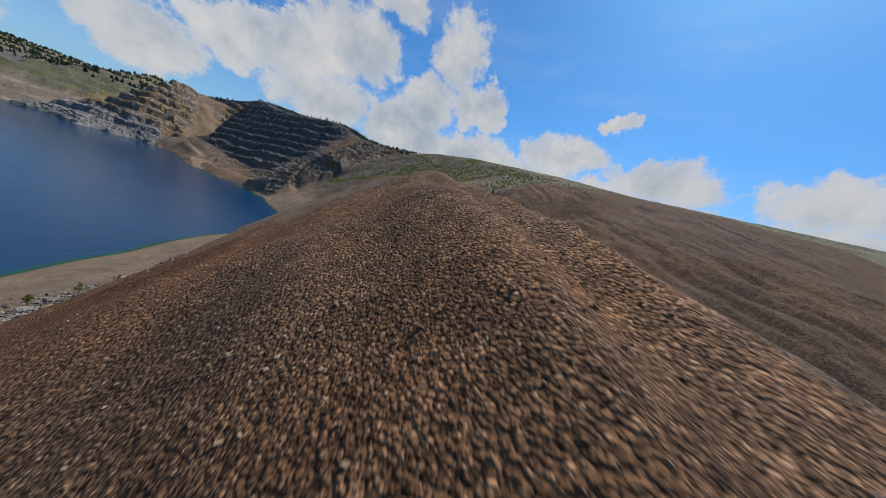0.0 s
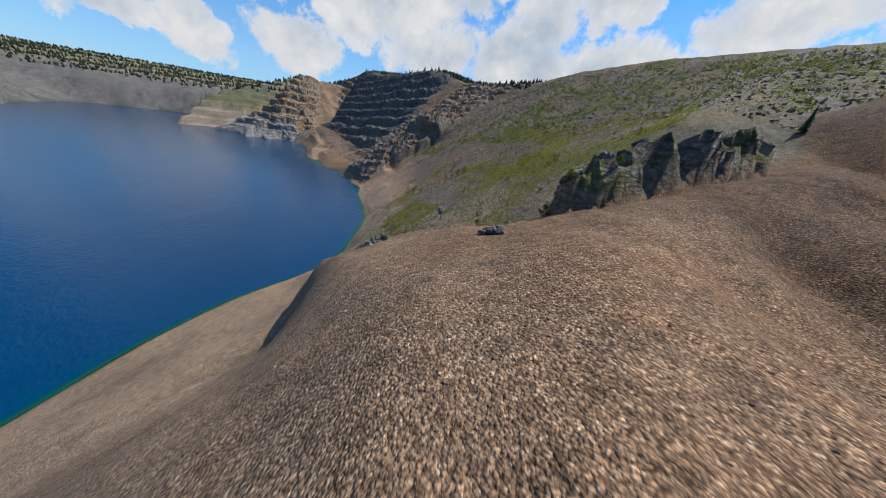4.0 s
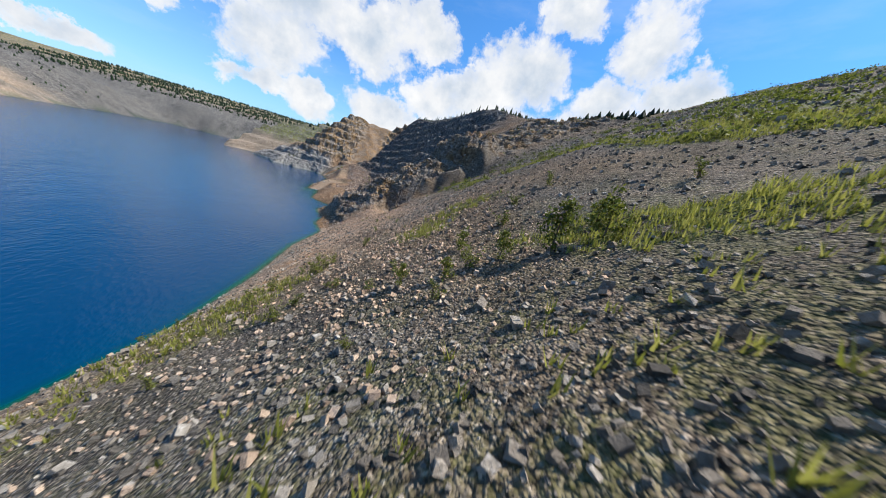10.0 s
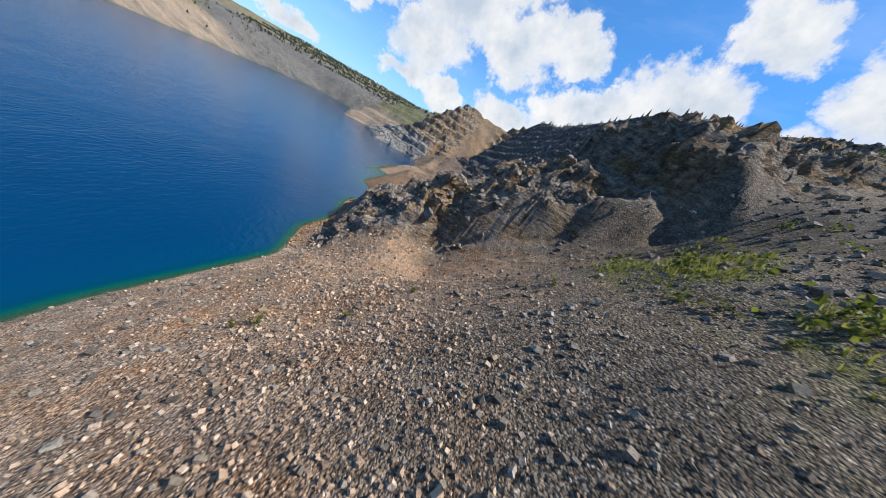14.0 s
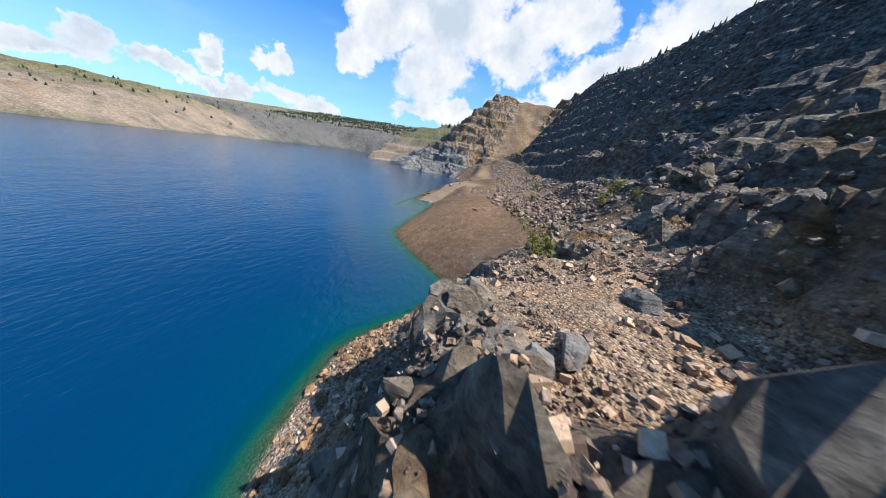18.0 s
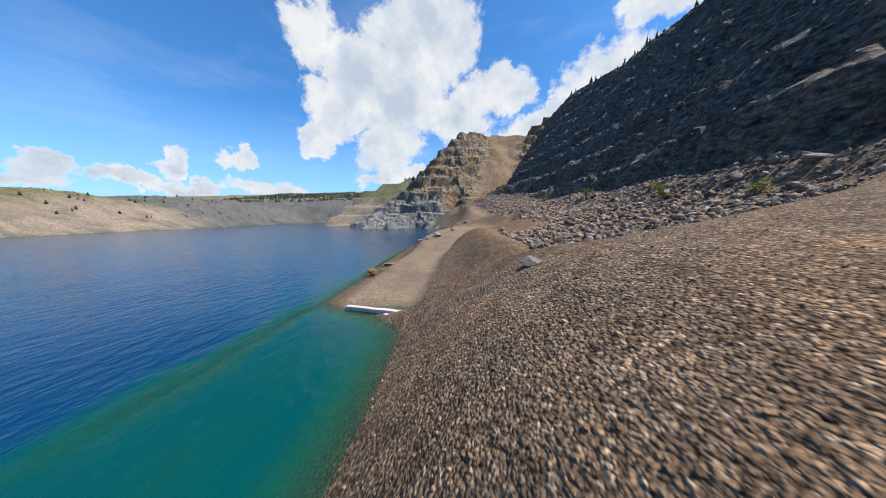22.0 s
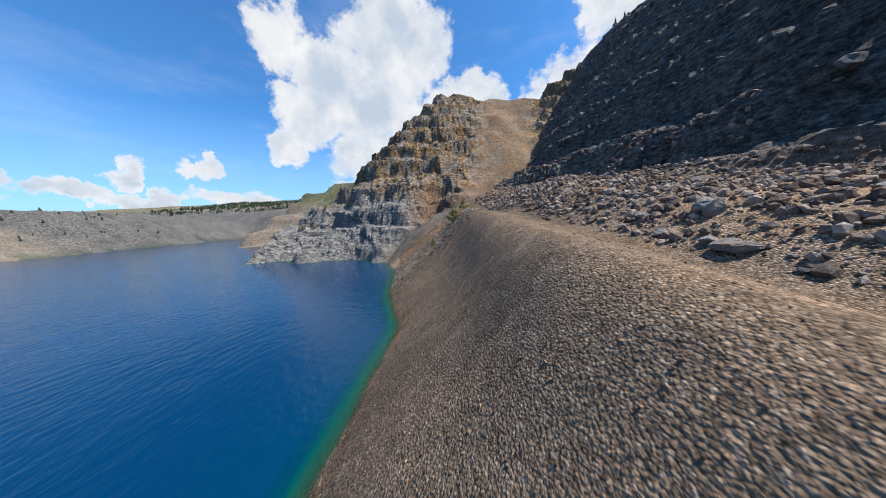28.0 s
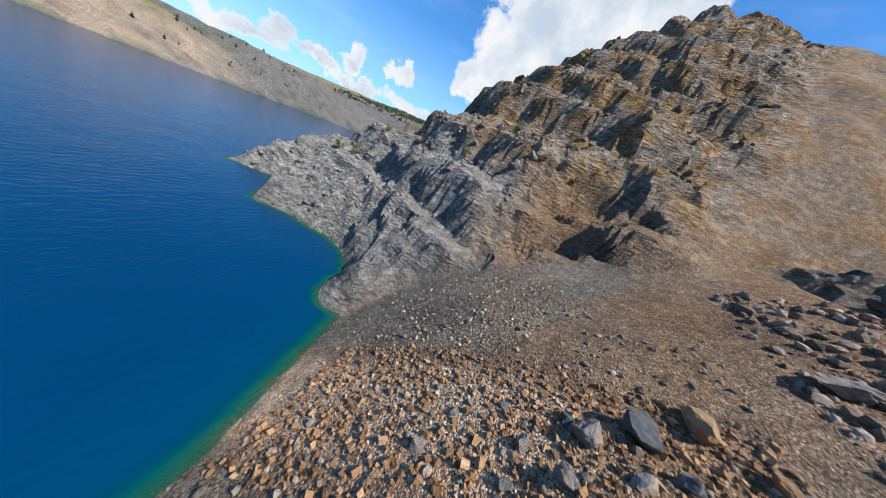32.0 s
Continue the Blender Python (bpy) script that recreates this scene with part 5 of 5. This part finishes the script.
# spruces along the skyline
def spruce_kind(seed):
    r = np.random.default_rng(seed)
    v, f = [], []
    tiers = 8
    for k in range(tiers):
        u = k / tiers
        z0, rad = 0.08 + 0.9 * u, 0.2 * (1 - u) ** 0.8 + 0.015
        n = 9
        c = len(v)
        v.append((0, 0, z0 + 0.17))
        for q in range(n):
            a = 2 * math.pi * q / n + r.uniform(-0.2, 0.2)
            rr = rad * r.uniform(0.55, 1.2)
            v.append((rr * math.cos(a), rr * math.sin(a), z0 - r.uniform(0, 0.04)))
        for q in range(n):
            f.append((c, c + 1 + q, c + 1 + (q + 1) % n))
    tv, tf = tube([(0, 0, -0.05), (0, 0, 0.5), (0, 0, 1.0)], [0.03, 0.02, 0.004], 5)
    a, b_ = raw_mesh("trunk", tv, tf, False), raw_mesh("crown", v, f)
    a.materials.append(BARK)
    b_.materials.append(NEEDLE)
    return a, b_


SPRUCES = [spruce_kind(400 + k) for k in range(4)]
r = np.random.default_rng(55)
ty = r.uniform(225, 640, 190)
tx = np.interp(ty, CREST_Y, CREST_X) + np.abs(r.normal(0, 14, 190)) + 1
tz = on_ground(tx, ty)[0]
tx[0], ty[0] = 148.0, 70.0
tz[0] = height(148.0, 70.0)
for k in range(190):
    root = new("spruce")
    s = 5.0 if k == 0 else r.uniform(0.9, 2.2) if ty[k] < 330 else r.uniform(2.5, 5.5)
    root.matrix_basis = pose(tx[k], ty[k], tz[k], 0, 0, r.uniform(0, 360)) @ Matrix.Diagonal((s, s, s, 1))
    part("trunk", SPRUCES[k % 4][0], None, root)
    part("crown", SPRUCES[k % 4][1], None, root)
    tagged(root, "small dark spruce on the rim of the pit", "tree", "spruces along the rim")


def far_wood(name, n, seed, sampler, label, lo, hi, above=14):
    r = np.random.default_rng(seed)
    x, y = sampler(r, n)
    z = on_ground(x, y)[0]
    keep = z > above
    x, y, z = x[keep], y[keep], z[keep]
    m = len(x)
    s = r.uniform(lo, hi, m)
    ring = np.array([(math.cos(a), math.sin(a)) for a in np.linspace(0, 2 * np.pi, 7)[:6]])
    v = np.zeros((m, 8, 3))
    v[:, 0] = np.stack([x, y, z + s], -1)
    v[:, 1:7, 0] = x[:, None] + ring[None, :, 0] * s[:, None] * r.uniform(0.2, 0.45, (m, 6))
    v[:, 1:7, 1] = y[:, None] + ring[None, :, 1] * s[:, None] * r.uniform(0.2, 0.45, (m, 6))
    v[:, 1:7, 2] = z[:, None] + 0.15 * s[:, None]
    v[:, 7] = np.stack([x, y, z - 0.3], -1)
    f = np.array([(0, 1 + q, 1 + (q + 1) % 6) for q in range(6)] + [(7, 1 + (q + 1) % 6, 1 + q) for q in range(6)])
    f = f[None] + (np.arange(m) * 8)[:, None, None]
    ob = new(name, raw_mesh(name, v.reshape(-1, 3), f.reshape(-1, 3)))
    ob.data.materials.append(NEEDLE)
    return tagged(ob, label, "woods", kind="stuff")


far_wood("far_wood", 2600, 61, lambda r, n: (np.interp(r.uniform(235, 660, n), CREST_Y, CREST_X) + 12 + np.abs(r.normal(0, 60, n)), r.uniform(235, 660, n)), "dark spruce wood behind the rim of the pit", 1.8, 4.2)
far_wood("far_wood", 150, 62, lambda r, n: (r.uniform(-480, -262, n), r.uniform(300, 900, n)), "thin wood on the hills across the lake", 2.5, 5)
far_wood("far_wood", 7000, 63, lambda r, n: (r.uniform(-700, 300, n), r.uniform(800, 1650, n)), "dark wood on the hills behind the lake", 4, 9, 70)


# ---------------------------------------------------------------- loose stones
LINE = np.array([(-12, -12), (4, 6), (17, 20), (29, 33), (46, 51), (66, 78), (93, 112), (110, 140), (121, 173), (127, 208), (124, 244), (112, 281), (105, 320), (103, 370), (104, 440), (108, 480), (108, 560)], float)
seg = np.hypot(*np.diff(LINE, axis=0).T)
along = np.concatenate([[0], np.cumsum(seg)])


def strip(r, n, width, y_lo=-40, y_hi=560, ahead=0.0):
    s = r.uniform(0, along[-1], n)
    x, y = np.interp(s, along, LINE[:, 0]), np.interp(s, along, LINE[:, 1])
    dx, dy = np.interp(s + 2, along, LINE[:, 0]) - np.interp(s - 2, along, LINE[:, 0]), np.interp(s + 2, along, LINE[:, 1]) - np.interp(s - 2, along, LINE[:, 1])
    k = np.hypot(dx, dy) + 1e-6
    o = r.normal(0, width, n)
    return x + dy / k * o, y - dx / k * o


r = np.random.default_rng(90)
sx, sy = strip(r, 80000, 6.5)
sz, sc, sw = on_ground(sx, sy)
u = r.random(len(sx))
dry = (sz > 0.03) & (sc["track"] < 0.3)
is_scree, is_cobble, is_rock = sw["scree"] > 0.5, sw["cobble"] > 0.5, sc["rock"] > 0.5
is_tan = sw["tan"] > 0.5
P = np.stack([sx, sy, sz], -1)
g = dry & ~is_scree & ~is_cobble & ~is_rock & ~is_tan
chips("gravel_stones", P[g], 0.05 + 0.13 * u[g] ** 4, 1, BROWN_STONE, "brown loose gravel stones on the slopes", "gravel")
g = dry & is_tan & (u < 0.35)
chips("gravel_stones", P[g], 0.05 + 0.12 * u[g], 2, TAN_STONE, "tan loose stones near the lake", "gravel")
g = dry & is_scree & ~is_cobble & ~is_rock & (sy > 145) & (u * 7.3 % 1 < 0.75)
chips("scree_stones", P[g], 0.08 + 0.36 * u[g] ** 3.5, 23, TAN_STONE, "brown and tan broken stones of the scree slope", "scree")
g = dry & is_scree & ~is_cobble & ~is_rock & ~g
chips("scree_stones", P[g], 0.08 + 0.36 * u[g] ** 3.5, 3, GREY_STONE, "grey broken stones of the scree slope", "scree")
g = dry & is_cobble & ~is_rock
chips("shore_stones", P[g], 0.08 + 0.3 * u[g] ** 3, 4, TAN_STONE, "tan and rusty broken stones by the shore", "scree")
g = dry & is_rock & (u < 0.75)
chips("rock_fragments", P[g], 0.1 + 0.45 * u[g] ** 3, 5, PINK_STONE, "pale broken fragments lying on rock", "rubble")
for k_seed, width in ((91, 5.0), (92, 11.0)):
    sx, sy = strip(np.random.default_rng(k_seed), 42000, width)
    on_it = (sy > 92) & (sy < 252)
    sx, sy = sx[on_it], sy[on_it]
    sz, sc, sw = on_ground(sx, sy)
    u = np.random.default_rng(k_seed + 10).random(len(sx))
    g = (sz > 0.03) & (sc["rock"] < 0.5) & (sw["tan"] < 0.5)
    warm_side = (sw["cobble"] > 0.5) | ((sy > 150) & (u * 7.3 % 1 < 0.8))
    P = np.stack([sx, sy, sz], -1)
    for pick_g, mat_g, label_g in ((g & warm_side, TAN_STONE, "tan and rusty stones of the lower scree"), (g & ~warm_side, GREY_STONE, "grey and white stones of the scree slope")):
        chips("scree_stones", P[pick_g], 0.08 + 0.27 * u[pick_g] ** 2.8, k_seed, mat_g, label_g, "scree")
# wider scree and the rock field
wx, wy = np.concatenate([r.uniform(95, 165, 17000), r.uniform(70, 100, 2500)]), np.concatenate([r.uniform(95, 250, 17000), r.uniform(128, 180, 2500)])
wz, wc, _ = on_ground(wx, wy)
ok = (wz > 0.1) & (wc["rock"] < 0.5) & (wc["mound"] < 0.5)
chips("scree_stones", np.stack([wx, wy, wz], -1)[ok], 0.15 + 0.5 * r.random(ok.sum()) ** 4, 6, GREY_STONE, "larger grey stones strewn over the scree slope", "scree")
fx, fy = np.concatenate([r.uniform(111, 148, 9000), r.uniform(122.5, 150, 6500)]), np.concatenate([r.uniform(374, 442, 9000), r.uniform(442, 508, 6500)])
fz, fc, _ = on_ground(fx, fy)
ok = (fz > 0.1) & (fc["track"] < 0.1) & (fx > 111 + 12 * smooth(394, 405, fy) + r.normal(0, 1, len(fx)))
chips("rock_field", np.stack([fx, fy, fz], -1)[ok], 0.22 + 1.0 * r.random(ok.sum()) ** 3.6, 7, PINK_STONE, "broken pinkish grey rubble below the pit wall", "rubble", level=1)
hx, hy = r.uniform(100, 136, 9500), r.uniform(248, 334, 9500)
hz, hc, _ = on_ground(hx, hy)
ok = (hz > 0.05) & ((hc["head"] > 0.2) | (hy > 300)) & ((hy < 311) | (hx > 123 + 2 * np.sin(hy)))
chips("rock_fragments", np.stack([hx, hy, hz], -1)[ok], 0.12 + 0.6 * r.random(ok.sum()) ** 3.5, 8, TAN_STONE, "tan broken fragments on the headland", "rubble")
qx, qy = r.uniform(107, 134, 11000), r.uniform(258, 314, 11000)
qz, qc, _ = on_ground(qx, qy)
ok = (qz > 3) & (qc["rock"] > 0.2)
chips("rock_fragments", np.stack([qx, qy, qz], -1)[ok], 0.08 + 0.4 * r.random(ok.sum()) ** 3, 18, PINK_STONE, "pale and brown broken fragments on the headland terraces", "rubble")

bx_, by_ = r.uniform(97, 122, 9000), r.uniform(508, 556, 9000)
bz_, bc_, bw_ = on_ground(bx_, by_)
ok = (bz_ > 0.05) & (r.random(9000) < 0.25 + smooth(512, 518, by_) * smooth(536, 530, by_))
chips("rubble_band", np.stack([bx_, by_, bz_], -1)[ok], 0.12 + 0.5 * r.random(ok.sum()) ** 4, 9, GREY_STONE, "grey rubble lying in a band down to the water", "rubble", level=1)

ox_, oy_ = r.uniform(97, 122, 3600), r.uniform(536, 547.5, 3600)
oz_ = on_ground(ox_, oy_)[0]
ok = oz_ > 0.05
chips("rubble_strip", np.stack([ox_, oy_, oz_], -1)[ok], 0.14 + 0.5 * r.random(ok.sum()) ** 3, 10, RUST_STONE, "rusty orange rubble in a strip down to the water", "rubble")

# rubble on the ledge under the headland and behind the gravel fan
lx, ly = r.uniform(102, 114, 5200), r.uniform(252, 310, 5200)
lz, lc, _ = on_ground(lx, ly)
ok = (lz > 0.05) & (lz < 4.2)
chips("ledge_rubble", np.stack([lx, ly, lz], -1)[ok], 0.14 + 0.6 * r.random(ok.sum()) ** 3, 12, RUST_STONE, "rusty and tan rubble on the ledge by the water", "rubble", level=1)
lx, ly = r.uniform(114, 142, 3600), r.uniform(318, 362, 3600)
lz = on_ground(lx, ly)[0]
ok = lx > np.maximum(122 + 0.22 * (327 - ly), 117) + 1.5 * fbm(lx, ly, 5.0, 2)
chips("rubble_band", np.stack([lx, ly, lz], -1)[ok], 0.2 + 1.2 * r.random(ok.sum()) ** 3.4, 13, PINK_STONE, "pale broken blocks behind the fan of gravel", "rubble", level=1)
nx, ny = r.uniform(125, 160, 5200), r.uniform(500, 566, 5200)
nz, nc, _ = on_ground(nx, ny)
chips("rock_field", np.stack([nx, ny, nz], -1), 0.2 + 1.3 * r.random(5200) ** 3.4, 14, PINK_STONE, "broken rubble between the gravel and the cliff", "rubble", level=1)
nx, ny = 6 + r.normal(0, 4, 1300), 61 + r.normal(0, 4, 1300)
chips("lakeside_rubble", np.stack([nx, ny, on_ground(nx, ny)[0]], -1), 0.15 + 0.6 * r.random(1300) ** 3, 15, GREY_STONE, "grey rubble on the slope by the lake", "rubble")
